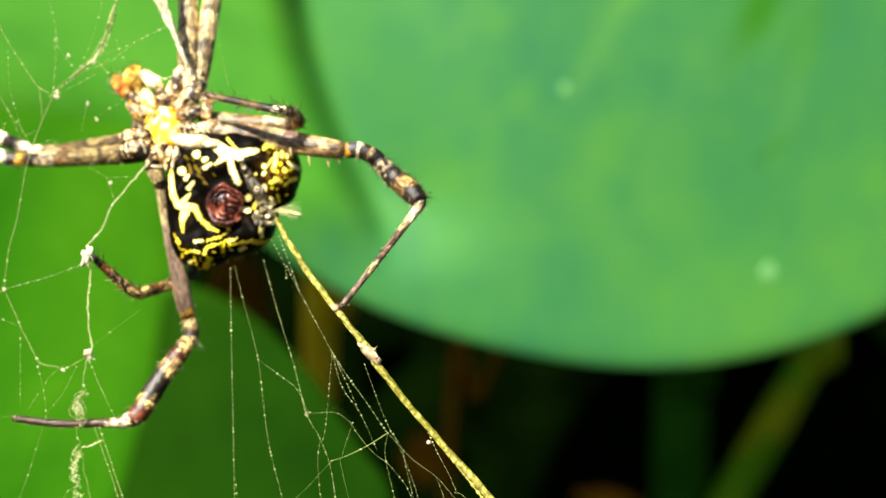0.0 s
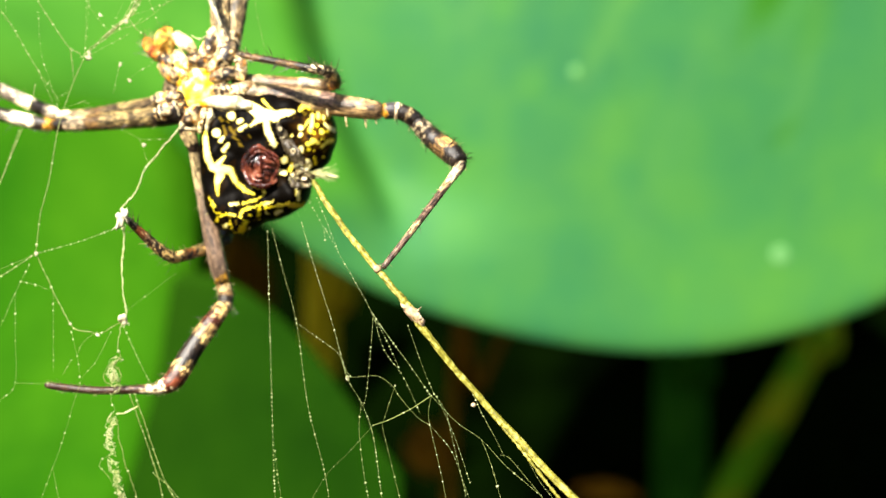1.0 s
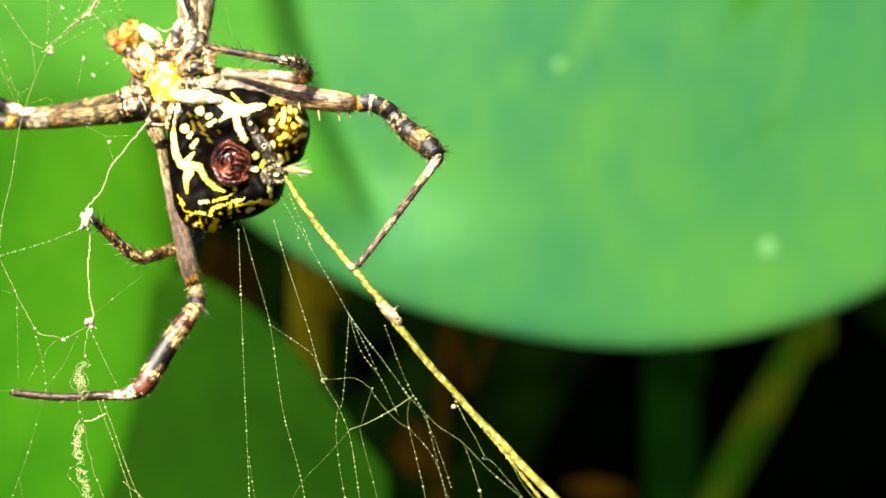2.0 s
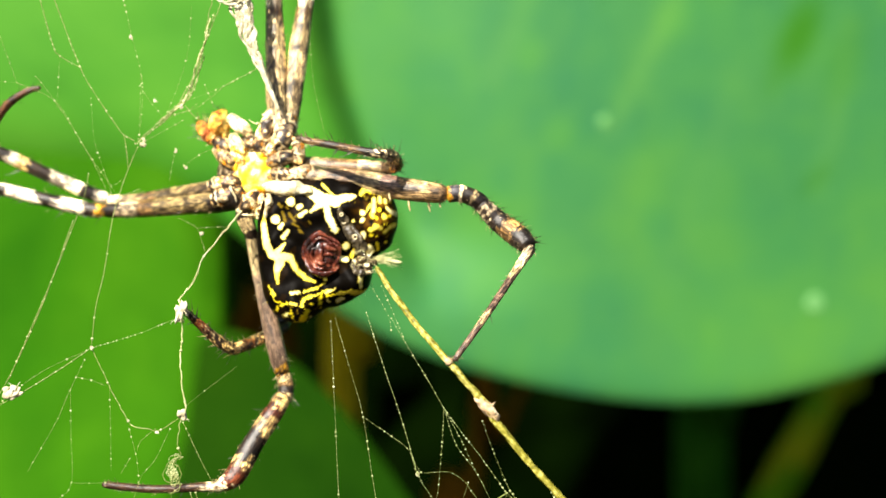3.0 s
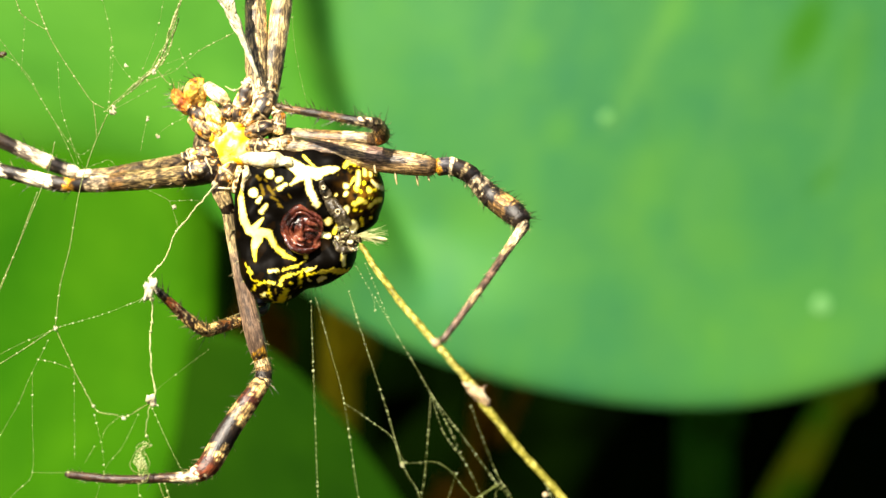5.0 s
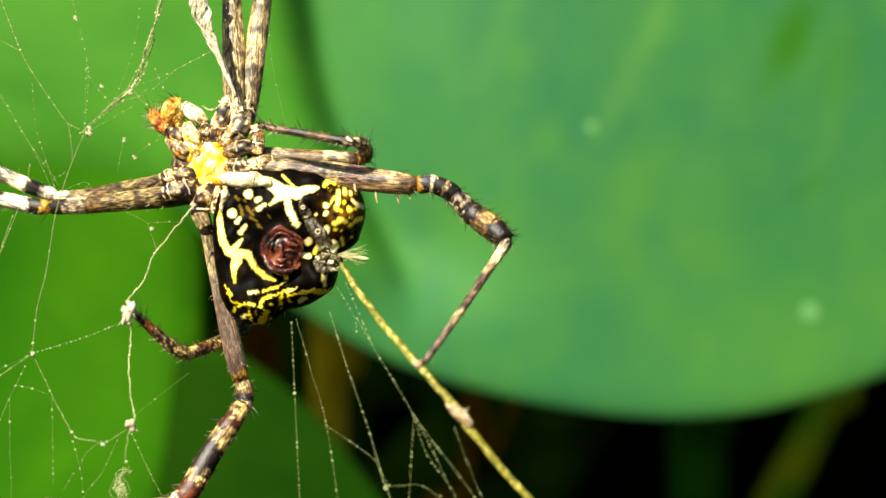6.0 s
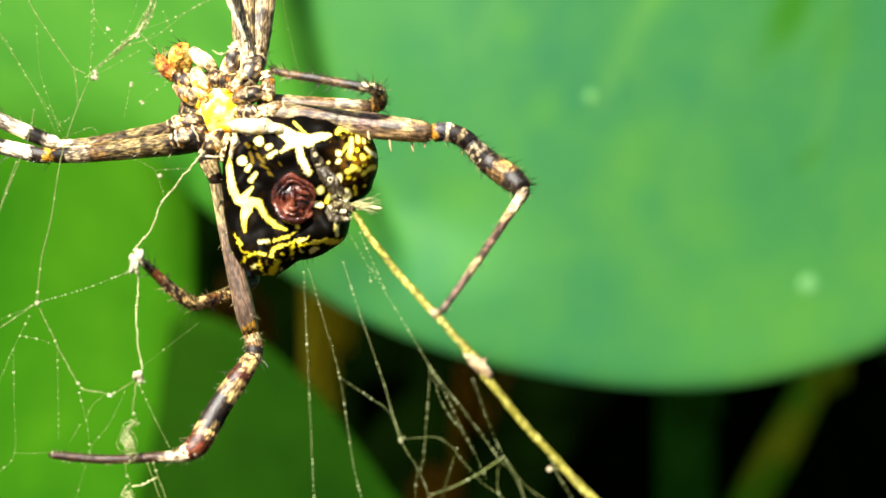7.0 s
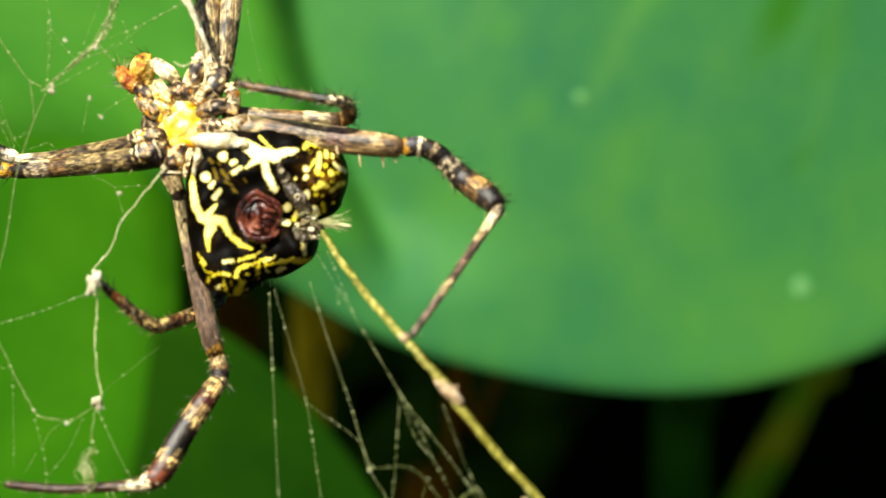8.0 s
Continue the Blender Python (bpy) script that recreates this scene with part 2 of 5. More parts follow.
# ---- ground and the dark growth behind ----
def ground():
    bm = bmesh.new()
    edge = [-60, -20, -6, -2, -1, -0.5, 0, 0.5, 1, 2, 6, 20, 60]
    grid = [[bm.verts.new((x, y, 0.03 * noise.noise(Vector((x * 2, y * 2, 0))) if abs(x) < 3 and abs(y) < 3 else 0)) for x in edge] for y in edge]
    for j in range(len(edge) - 1):
        for i in range(len(edge) - 1):
            bm.faces.new((grid[j][i], grid[j][i + 1], grid[j + 1][i + 1], grid[j + 1][i]))
    tagged(part("ground", bm, SOIL), "dark bare soil in deep shade under the plants", "ground", kind="structure")


def thicket():
    """A bank of undergrowth that closes the view behind the leaves, its deep shade put into a near-black colour."""
    bm = bmesh.new()
    rng = random.Random(4)
    cols, rows = 50, 34
    grid = []
    for j in range(rows + 1):
        line = []
        for i in range(cols + 1):
            x, z = -1.5 + 3.0 * i / cols, -0.02 + 1.6 * j / rows
            y = 0.64 + 0.25 * (x * x) * 0.2 + 0.05 * noise.noise(Vector((x * 7, 0, z * 7))) - 0.05 * z
            line.append(bm.verts.new((x, y, z)))
        grid.append(line)
    for j in range(rows):
        for i in range(cols):
            bm.faces.new((grid[j][i], grid[j][i + 1], grid[j + 1][i + 1], grid[j + 1][i]))
    tagged(part("backdrop", bm, THICKET_SHADE), "bank of undergrowth behind the leaves, its deep shade painted near-black", "undergrowth", kind="structure")
    bm = bmesh.new()
    for _ in range(900):
        x, z = rng.uniform(-1.3, 1.3), rng.uniform(0.0, 1.5)
        c = Vector((x, 0.635 + 0.05 * x * x + rng.uniform(-0.02, 0.0), z))
        d = Vector((rng.uniform(-1, 1), rng.uniform(-0.6, 0.1), rng.uniform(-1, 0.3))).normalized()
        w = d.cross(Vector((0, 1, 0.2))).normalized()
        ln = rng.uniform(0.03, 0.08)
        pts = [bm.verts.new(c), bm.verts.new(c + d * ln * 0.45 + w * ln * 0.28), bm.verts.new(c + d * ln), bm.verts.new(c + d * ln * 0.45 - w * ln * 0.28)]
        bm.faces.new(pts)
    tagged(part("undergrowth", bm, THICKET_SHADE), "small leaves of the undergrowth, their deep shade painted near-black", "undergrowth", kind="stuff")


ground()
thicket()


# ---- leaves ----
def interp(x, pairs):
    xs, zs = zip(*pairs)
    return float(np.interp(x, xs, zs))


def smooth_edge(pairs, x):
    """A rounded contour through pairs of (x, z)."""
    h = 0.006
    return sum(interp(x + k * h, pairs) * w for k, w in ((-2, 1), (-1, 2), (0, 3), (1, 2), (2, 1))) / 9


def blade(name, low, top, depth, material, cols=90, rows=60, label="", thick=0.0005):
    """A leaf blade between a lower and an upper contour (pairs of x, z); depth(x, z, v) gives its y."""
    bm = bmesh.new()
    x0, x1 = low[0][0], low[-1][0]
    grid = []
    for j in range(rows + 1):
        v = (j / rows) ** 1.5
        line = []
        for i in range(cols + 1):
            x = x0 + (x1 - x0) * i / cols
            a, b = smooth_edge(low, x), smooth_edge(top, x)
            z = a + (b - a) * v
            line.append(bm.verts.new((x, depth(x, z, z - a), z)))
        grid.append(line)
    for j in range(rows):
        for i in range(cols):
            bm.faces.new((grid[j][i], grid[j][i + 1], grid[j + 1][i + 1], grid[j + 1][i]))
    ob = part(name, bm, material, label=label)
    sol = ob.modifiers.new("thickness", "SOLIDIFY")
    sol.thickness, sol.offset = thick, 1.0
    ob.location.x = -0.0008
    return ob


MAIN_Y = 0.2475
MAIN_LOW = [(-0.182, 0.6631), (-0.1401, 0.6342), (-0.0872, 0.6253), (-0.0658, 0.6234), (-0.052, 0.6171), (-0.0404, 0.6049), (-0.0277, 0.5951), (-0.0128, 0.5873), (0.0033, 0.5818),
            (0.0195, 0.5780), (0.0358, 0.5755), (0.0523, 0.5753), (0.0689, 0.5783), (0.082, 0.5815), (0.1196, 0.5975), (0.1495, 0.6334)]
MAIN_TOP = [(-0.182, 0.6642), (-0.1715, 0.7662), (-0.1172, 0.8456), (-0.0501, 0.8926), (0.0069, 0.917), (0.0626, 0.87), (0.1268, 0.753), (0.1496, 0.6345)]
CREASE = [(z, x) for x, z in ((-0.006, 0.5964), (-0.0133, 0.6096), (-0.0194, 0.6239), (-0.0246, 0.6371), (-0.0273, 0.6492), (-0.0284, 0.6603), (-0.0297, 0.698))]


def crease_gap(x, z):
    h = 0.01
    return x - (interp(z - h, CREASE) + interp(z, CREASE) + interp(z + h, CREASE)) / 3


def main_depth(x, z, above):
    """Gentle dish; the half painted sunlit bulges forward and drops off into a valley along the crease."""
    d = crease_gap(x, z)
    fade = max(0.0, min(1.0, (z - CREASE[0][0] + 0.004) / 0.022))
    fade = fade * fade * (3 - 2 * fade)
    y = MAIN_Y + (0.8 if x > 0 else 0.10) * x * x + 0.003 * noise.noise(Vector((x * 11, 3, z * 11)))
    if d > 0:
        y += fade * 0.0066 * math.exp(-((d / 0.017) ** 2))
    else:
        y += fade * 0.0066 * (1.6 * math.exp(-((d / 0.0045) ** 2)) - 0.6)
    return y + (0.0013 * math.exp(-above / 0.0016) if x > -0.05 else 0.0052 * math.exp(-above / 0.0065))


VEINS = [((0.0408, 0.6570), (0.0355, 0.6469), 0.0021, 0.36), ((0.0355, 0.6469), (0.0272, 0.6312), 0.0022, 0.28), ((0.0520, 0.6800), (0.0408, 0.6570), 0.0021, 0.36),
         ((0.0769, 0.6517), (0.0748, 0.6392), 0.0022, 0.22), ((0.0748, 0.6392), (0.0697, 0.6190), 0.0026, 0.19), ((0.0109, 0.6576), (0.0037, 0.6419), 0.0026, 0.19),
         ((0.0523, 0.6408), (0.0449, 0.6195), 0.0035, 0.14), ((0.0449, 0.6195), (0.0380, 0.6010), 0.0035, 0.11)]


def main_leaf():
    ob = blade("broad_leaf", MAIN_LOW, MAIN_TOP, main_depth, LEAF_MAIN, 260, 130)
    tagged(ob, "broad smooth green leaf with a rounded lower rim, in sunlight", "leaf")
    me = ob.data
    # Weight of the yellower, brighter colour that carries sunlight on the left half.
    sunlit_half = me.attributes.new("sunlit_half", "FLOAT", "POINT")
    for v, t in zip(me.vertices, sunlit_half.data):
        d = crease_gap(v.co.x, v.co.z)
        t.value = max(0.0, min(1.0, 0.35 - d / 0.013)) * max(0.0, min(1.0, (v.co.z - 0.600) / 0.012))
    rng = random.Random(8)
    for x, z, r in ((*(0.0682, 0.5953), 0.0020), (*(0.0256, 0.6325), 0.0012)):
        bm = bmesh.new()
        blob(bm, (0, 0, 0), (r, 0.00006, r), 0, 0.2, rng.random(), 3)
        for v in bm.verts:
            v.co.y += main_depth(x + v.co.x, z + v.co.z, 0.1) - 0.00055
        s = part("speck", bm, SPECK, ob, "pale round speck on the blade")
        s.location = (x, 0, z)
    vein = me.attributes.new("vein", "FLOAT", "POINT")
    for v, t in zip(me.vertices, vein.data):
        for (xa, za), (xb, zb), wide, amount in VEINS:
            k = max(0.0, min(1.0, ((v.co.x - xa) * (xb - xa) + (v.co.z - za) * (zb - za)) / ((xb - xa) ** 2 + (zb - za) ** 2)))
            t.value = max(t.value, amount * math.exp(-(math.hypot(v.co.x - xa - k * (xb - xa), v.co.z - za - k * (zb - za)) / wide) ** 2))
    # Soft-edged ellipses of darker green at four places on the blade.
    dark_patch = me.attributes.new("dark_patch", "FLOAT", "POINT")
    for v, t in zip(me.vertices, dark_patch.data):
        for x, z, r, turn, amount in ((*(0.066, 0.6496), 0.0095, 62, 0.9), (*(0.0612, 0.6417), 0.0050, 62, 0.35), (*(0.0688, 0.6202), 0.0050, 40, 0.35), (*(0.0758, 0.645), 0.010, 70, 0.3)):
            a = (v.co.x - x) * math.cos(radians(turn)) + (v.co.z - z) * math.sin(radians(turn))
            b = (v.co.z - z) * math.cos(radians(turn)) - (v.co.x - x) * math.sin(radians(turn))
            t.value = max(t.value, amount * math.exp(-((a / r) ** 2 + (b / (0.42 * r)) ** 2) ** 1.5))
    stem = bmesh.new()
    sweep(stem, spline([(0.035, 0.252, 0.80, 0.005), (0.09, 0.48, 0.68, 0.009), (0.1149, 0.565, 0.5435, 0.0132), (0.1126, 0.573, 0.514, 0.0132), (0.104, 0.59, -0.01, 0.013)], 8), 10)
    part("petiole", stem, STALK, ob, "thick dark green leaf stalk")


def side_leaf(name, low, top, sheet, material, label):
    ob = blade(name, low, top, lambda x, z, a: sheet(x, z), material, 60, 50)
    tagged(ob, label, "leaf")
    bm = bmesh.new()
    xm = 0.5 * (low[0][0] + low[-1][0])
    zb = smooth_edge(low, xm)
    yb = sheet(xm, zb)
    sweep(bm, spline([(xm, yb + 0.001, zb + 0.01, 0.0022), (xm + 0.01, yb + 0.03, zb * 0.5, 0.003), (xm, yb + 0.05, -0.01, 0.004)], 8), 8)
    part("petiole", bm, STEM, ob, "green leaf stalk")
    return ob


main_leaf()
def tucked(x, z):
    """The sheet of the leaf under the broad leaf's rim."""
    return MAIN_Y + 0.10 * x * x + 0.003 * noise.noise(Vector((x * 11, 3, z * 11))) - 0.0020 + 0.08 * (z - 0.615)


SIDE_EDGE = [(0.515, -0.0897), (0.530, -0.0681), (0.553, -0.0580), (0.572, -0.0534), (0.594, -0.0506), (0.620, -0.0525), (0.628, -0.0567), (0.640, -0.070)]


def rolled(x, z):
    """The side leaf's sheet, its free edge rolled back."""
    d = max(0.0, 1.0 - (interp(z, SIDE_EDGE) - x) / 0.008)
    return tucked(x, z) + 0.0040 * d * d


side_leaf("side_leaf", [(-0.1632, 0.5813), (-0.1213, 0.532), (-0.0897, 0.515), (-0.0681, 0.5301), (-0.058, 0.5534), (-0.0534, 0.5716), (-0.0506, 0.5932)],
          [(-0.1632, 0.5823), (-0.1204, 0.6288), (-0.088, 0.6423), (-0.0663, 0.6374), (-0.0567, 0.6284), (-0.0525, 0.6195), (-0.0506, 0.5943)], rolled, LEAF_BRIGHT,
          "yellow-green leaf, tucked under the broad leaf")
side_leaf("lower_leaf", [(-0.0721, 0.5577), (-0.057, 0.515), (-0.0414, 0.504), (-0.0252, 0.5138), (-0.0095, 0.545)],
          [(-0.0721, 0.5587), (-0.0642, 0.5894), (-0.0523, 0.5955), (-0.0417, 0.5902), (-0.0322, 0.5827), (-0.0232, 0.573), (-0.0164, 0.5634), (-0.0125, 0.5547), (-0.0095, 0.5461)], lambda x, z: tucked(x, z) + 0.0007, LEAF_SHADED,
          "low green leaf with its shade put into a dark colour")


# ---- stems in the gap below ----
def stem(name, points, material, label, category):
    bm = bmesh.new()
    sweep(bm, spline(points, 10), 12)
    return tagged(part(name, bm, material), label, category)


def bare_stems():
    olive = stem("plant_stem", [(0.1803, 0.565, 0.5679, 0.0066), (0.174, 0.565, 0.5557, 0.0073), (0.1618, 0.565, 0.5341, 0.0081), (0.1511, 0.565, 0.5153, 0.0087), (0.1417, 0.57, 0.4964, 0.0087), (0.1215, 0.57, 0.4610, 0.0085), (0.0875, 0.572, 0.4000, 0.0083), (0.045, 0.59, 0.25, 0.008), (0.03, 0.605, -0.01, 0.0075)],
                 STEM, "olive green plant stem in the shade below the leaf", "stem")
    bm = bmesh.new()
    blob(bm, (0.1756, 0.562, 0.5538), (0.0092, 0.007, 0.0102), 20, 0.4, 3, 3)
    part("node", bm, STEM, olive, "swollen brownish node")
    a, b, c = Vector((-0.0321, 0.41, 0.6136)), Vector((-0.0373, 0.41, 0.5789)), Vector((-0.0421, 0.41, 0.5571))
    ochre = stem("dry_plant_stem", [(*a, 0.0058), (*b, 0.0068), (*c, 0.0058), (c.x - 0.01, c.y + 0.02, -0.01, 0.004)], OCHRE, "dry ochre stem behind the web", "stem")
    bm = bmesh.new()
    blob(bm, (*b,), (0.0072, 0.006, 0.0046), 8, 0.35, 5, 3)
    part("node", bm, OCHRE, ochre, "swollen dry node")
    a, b, c = Vector((0.0232, 0.42, 0.5736)), Vector((0.0114, 0.42, 0.5484)), Vector((0.0016, 0.42, 0.5271))
    stem("dry_twig", [(*a, 0.0014), (*b, 0.0018), (*c, 0.0020), (c.x - 0.02, c.y + 0.03, -0.01, 0.003)], DEAD, "thin brown dead twig in the shade behind the web", "twig")
    for c, r, turn in ((Vector((-0.0545, 0.33, 0.5865)), (0.0075, 0.001, 0.0135), 14), (Vector((0.0762, 0.565, 0.4837)), (0.0141, 0.0014, 0.0045), -8), (Vector((-0.0057, 0.395, 0.5319)), (0.0072, 0.001, 0.0080), 12), (Vector((-0.0658, 0.385, 0.5689)), (0.0055, 0.0008, 0.0042), -20)):
        bm = bmesh.new()
        blob(bm, (0, 0, 0), r, turn, 0.5, c.x, 3)
        cone(bm, (0, 0, 0), (0.001, 0.012, -0.012), 0.0008)
        ob = part("dead_leaf", bm, DEAD)
        ob.location = c
        tagged(ob, "small brown dead leaf scrap caught among the stems", "dead leaf", group="dead leaf scraps")


bare_stems()

# ---- the spider ----
spider = new("spider")
spider.location = ORIGIN
tagged(spider, "black and yellow orb spider seen from below, hanging in its web", "spider")

DARK, BROWN, TAN, PALE, AMBER = (0.018, 0.012, 0.009), (0.14, 0.088, 0.040), (0.40, 0.33, 0.19), (0.82, 0.74, 0.54), (0.55, 0.30, 0.03)
RUST, UMBER = (0.22, 0.090, 0.024), (0.085, 0.022, 0.010)
GOLD, WHITE = (0.72, 0.54, 0.24), (0.92, 0.88, 0.76)


def bands(stops, rag=1.0):
    """Pigment along a limb from (end, colour) pairs, with ragged borders."""
    def tint(u, ang):
        v = u + rag * 0.10 * noise.noise(Vector((u * 14, 1.6 * math.cos(ang), 1.6 * math.sin(ang)))) + rag * 0.11 * noise.noise(Vector((u * 34, 5 * math.cos(ang), 5 * math.sin(ang))))
        for k, (end, c) in enumerate(stops):
            if v <= end:
                return c
        return stops[-1][1]
    return tint


def flanked(tint):
    """Darkens the mid-line of a thigh between paler flanks."""
    def striped(u, ang):
        k = 0.55 + 0.75 * math.cos(ang + 0.25 * math.sin(7 * u)) ** 2
        return tuple(min(0.9, c * k) for c in tint(u, ang))
    return striped


def limb(name, points, stops, material, parent, label="", sides=18, steps=None, rag=1.0):
    bm = bmesh.new()
    rows = spline(points, steps or max(10, 60 // len(points)))
    n = len(rows)
    for i, r in enumerate(rows):
        r[3] *= 1 + 0.04 * noise.noise(Vector((i * 0.35, len(points), 0)))
        end = min(i, n - 1 - i)
        if end < 3:
            r[3] *= (0.55, 0.82, 0.95)[end]
    sweep(bm, rows, sides, flanked(bands(stops, 0.4)) if name == "leg" else bands(stops, rag))
    return part(name, scaled(bm), material, parent, label)


def bristles(parent, runs, seed):
    """Dark spines, and finer pale hairs, along runs of limb: points, count, length."""
    rng = random.Random(seed)
    for name, material, share, girth, label in (("bristles", BRISTLE, 1.0, 0.030, "dark bristles"), ("hairs", HAIR, 0.8, 0.022, "fine golden hairs")):
        bm = bmesh.new()
        for points, count, length in runs:
            rows = spline(points, 12)
            for k in range(int(count * share)):
                i = rng.randrange(1, len(rows) - 1)
                c, a = Vector(rows[i][:3]), (Vector(rows[i + 1][:3]) - Vector(rows[i - 1][:3])).normalized()
                s = a.orthogonal().normalized()
                ang = rng.uniform(0, 6.283)
                o = s * math.cos(ang) + a.cross(s) * math.sin(ang)
                ln = length * (rng.uniform(0.3, 1.0) if rng.random() < 0.88 else 1.5) * (1.0 if share == 1.0 else 0.6)
                cone(bm, c + o * rows[i][3] * 0.9, c + o * (rows[i][3] + ln * 0.8) + a * ln * rng.uniform(0.3, 0.9), girth * (1.1 if ln > 0.4 else 0.75))
        tagged(part(name, scaled(bm), material, parent, label, smooth=False), kind="stuff")


DRAB = (0.23, 0.185, 0.095)
FEMUR = [(0.15, DARK), (0.35, (0.12, 0.09, 0.05)), (0.62, DRAB), (0.72, BROWN), (0.88, TAN), (1, PALE)]


def right_hind_leg():
    femur = [(*(1.87, 1, 1.01), 0.60), (*(3.56, 0.62, 0.82), 0.80), (*(7.22, 0.45, 0.32), 0.88), (*(10.9, -0.9, -0.39), 0.78), (*(13.25, -1.1, -0.74), 0.62)]
    knee = [(*(13.14, -1.1, -0.74), 0.60), (*(14.14, -1.12, -0.69), 0.60), (*(15.27, -1.09, -1.17), 0.62), (*(15.83, -0.91, -1.76), 0.58)]
    shin = [(*(15.4, -1.17, -1.33), 0.56), (*(16.73, -1.1, -2.68), 0.74), (*(18.04, -2.08, -3.81), 0.80), (*(18.75, -2.9, -4.61), 0.58)]
    foot = [(*(18.9, -2.9, -4.55), 0.42), (*(17.85, -3.77, -5.98), 0.29), (*(15.63, -5.85, -8.99), 0.235), (*(13.81, -7.09, -11.34), 0.205), (*(13.329, -7.364, -11.974), 0.16)]
    leg = limb("leg", femur, [(0.25, TAN), (0.42, (0.20, 0.14, 0.10)), (0.58, TAN), (0.72, (0.15, 0.10, 0.09)), (0.9, (0.36, 0.26, 0.15)), (1, (0.2, 0.14, 0.08))], LIMB, spider, "long brown banded hind leg")
    limb("patella", knee, [(0.10, AMBER), (0.30, (0.05, 0.05, 0.07)), (0.37, PALE), (0.58, DARK), (0.65, TAN), (0.86, DARK), (0.93, PALE), (1, DARK)], BAND, leg, rag=0.4)
    limb("tibia", shin, [(0.12, DARK), (0.22, PALE), (0.52, DARK), (0.72, (0.30, 0.19, 0.075)), (1, DARK)], BAND, leg)
    limb("metatarsus", foot, [(0.04, DARK), (0.14, PALE), (0.3, TAN), (0.6, (0.16, 0.11, 0.09)), (0.68, TAN), (1, (0.17, 0.12, 0.10))], LIMB, leg)
    for x, z, ln in ((9.1, -0.78, 0.30), (10.45, -1.05, 0.80), (11.85, -1.20, 0.75), (12.6, -1.25, 0.40)):
        bm = bmesh.new()
        sweep(bm, spline([(x, -0.95, z + 0.25, 0.08), (x + 0.05, -1.05, z - ln * 0.5, 0.075), (x + 0.12, -1.10, z - ln, 0.03)], 6), 7)
        part("spine", scaled(bm), HAIR, leg, "pale golden spine")
    bristles(leg, [(femur, 150, 0.45), (knee, 50, 0.6), (shin, 230, 0.55), (foot, 70, 0.4)], 1)


def left_hind_leg():
    hip = [(*(-0.91, 0.59, -0.81), 0.55), (*(-1.3, 0.64, -1.72), 0.66), (*(-1.06, 0.81, -2.61), 0.55), (*(-0.81, 1.2, -3.5), 0.42)]
    femur = [(*(-0.95, 1, -2.96), 0.42), (*(-0.63, 1.53, -5.14), 0.46), (*(0.06, 1.49, -8.44), 0.58), (*(0.76, 1.24, -11.56), 0.66), (*(1.18, 1.41, -13.44), 0.52)]
    knee = [(*(1.11, 1.41, -13.14), 0.52), (*(1.35, 1.43, -14.03), 0.56), (*(1.22, 1.2, -15.05), 0.58)]
    shin = [(*(1.35, 1.3, -14.62), 0.56), (*(0.53, 0.45, -15.89), 0.68), (*(-0.86, -0.19, -17.97), 0.74), (*(-2.01, -0.94, -20), 0.74), (*(-3.03, -1.6, -20.63), 0.46)]
    foot = [(*(-2.63, -1.5, -20.65), 0.40), (*(-3.95, -1.84, -20.61), 0.34), (*(-7, -2.19, -20.64), 0.28), (*(-9.06, -2.25, -20.47), 0.27), (*(-10.87, -2.4, -20.19), 0.24)]
    leg = limb("leg", femur, [(0.3, TAN), (0.45, (0.24, 0.18, 0.13)), (0.93, (0.20, 0.14, 0.105)), (0.95, AMBER), (0.98, DARK), (1, AMBER)], SLEEK, spider, "long brown banded hind leg bent downward")
    limb("coxa", hip, [(0.3, PALE), (0.45, DARK), (0.7, TAN), (1, DARK)], BAND, leg)
    limb("patella", knee, [(0.08, AMBER), (0.3, TAN), (0.5, BROWN), (0.75, DARK), (1, TAN)], BAND, leg, rag=0.5)
    limb("tibia", shin, [(0.05, DARK), (0.13, GOLD), (0.30, UMBER), (0.40, GOLD), (0.66, DARK), (0.74, GOLD), (0.97, UMBER), (1, PALE)], BAND, leg, rag=0.9)
    limb("metatarsus", foot, [(0.12, PALE), (0.2, BROWN), (1, (0.045, 0.022, 0.014))], SLEEK, leg)
    bristles(leg, [(femur, 130, 0.45), (knee, 50, 0.6), (shin, 120, 0.62), (foot, 130, 0.4)], 2)


def right_third_leg():
    femur = [(*(1.77, 1.99, 2.09), 0.5), (*(3.62, 1.87, 1.78), 0.62), (*(6.64, 1.31, 1.5), 0.60), (*(9.05, 0.81, 1.37), 0.52)]
    knee = [(*(8.68, 0.81, 1.3), 0.46), (*(9.59, -0.09, 1.51), 0.50), (*(9.43, -2.09, 1.91), 0.46), (*(8.92, -3.5, 1.96), 0.36)]
    shin = [(*(9.11, -3.3, 1.92), 0.34), (*(8.17, -3.69, 2.02), 0.30), (*(5.62, -2.63, 2.67), 0.27), (*(3.69, -1.89, 3.12), 0.24), (*(2.65, -1.59, 3.43), 0.18)]
    leg = limb("leg", femur, [(0.4, TAN), (0.7, BROWN), (1, TAN)], LIMB, spider, "short folded third leg")
    limb("patella", knee, [(0.2, BROWN), (0.35, (0.34, 0.19, 0.04)), (0.6, BROWN), (0.75, TAN), (1, DARK)], BAND, leg)
    limb("tibia", shin, [(0.08, PALE), (0.3, DARK), (0.5, BROWN), (0.7, DARK), (1, BROWN)], LIMB, leg)
    bristles(leg, [(femur, 30, 0.4), (knee, 60, 0.9), (shin, 120, 0.75)], 3)
    return leg, Matrix.Translation(Vector(femur[0][:3]) * UNIT)


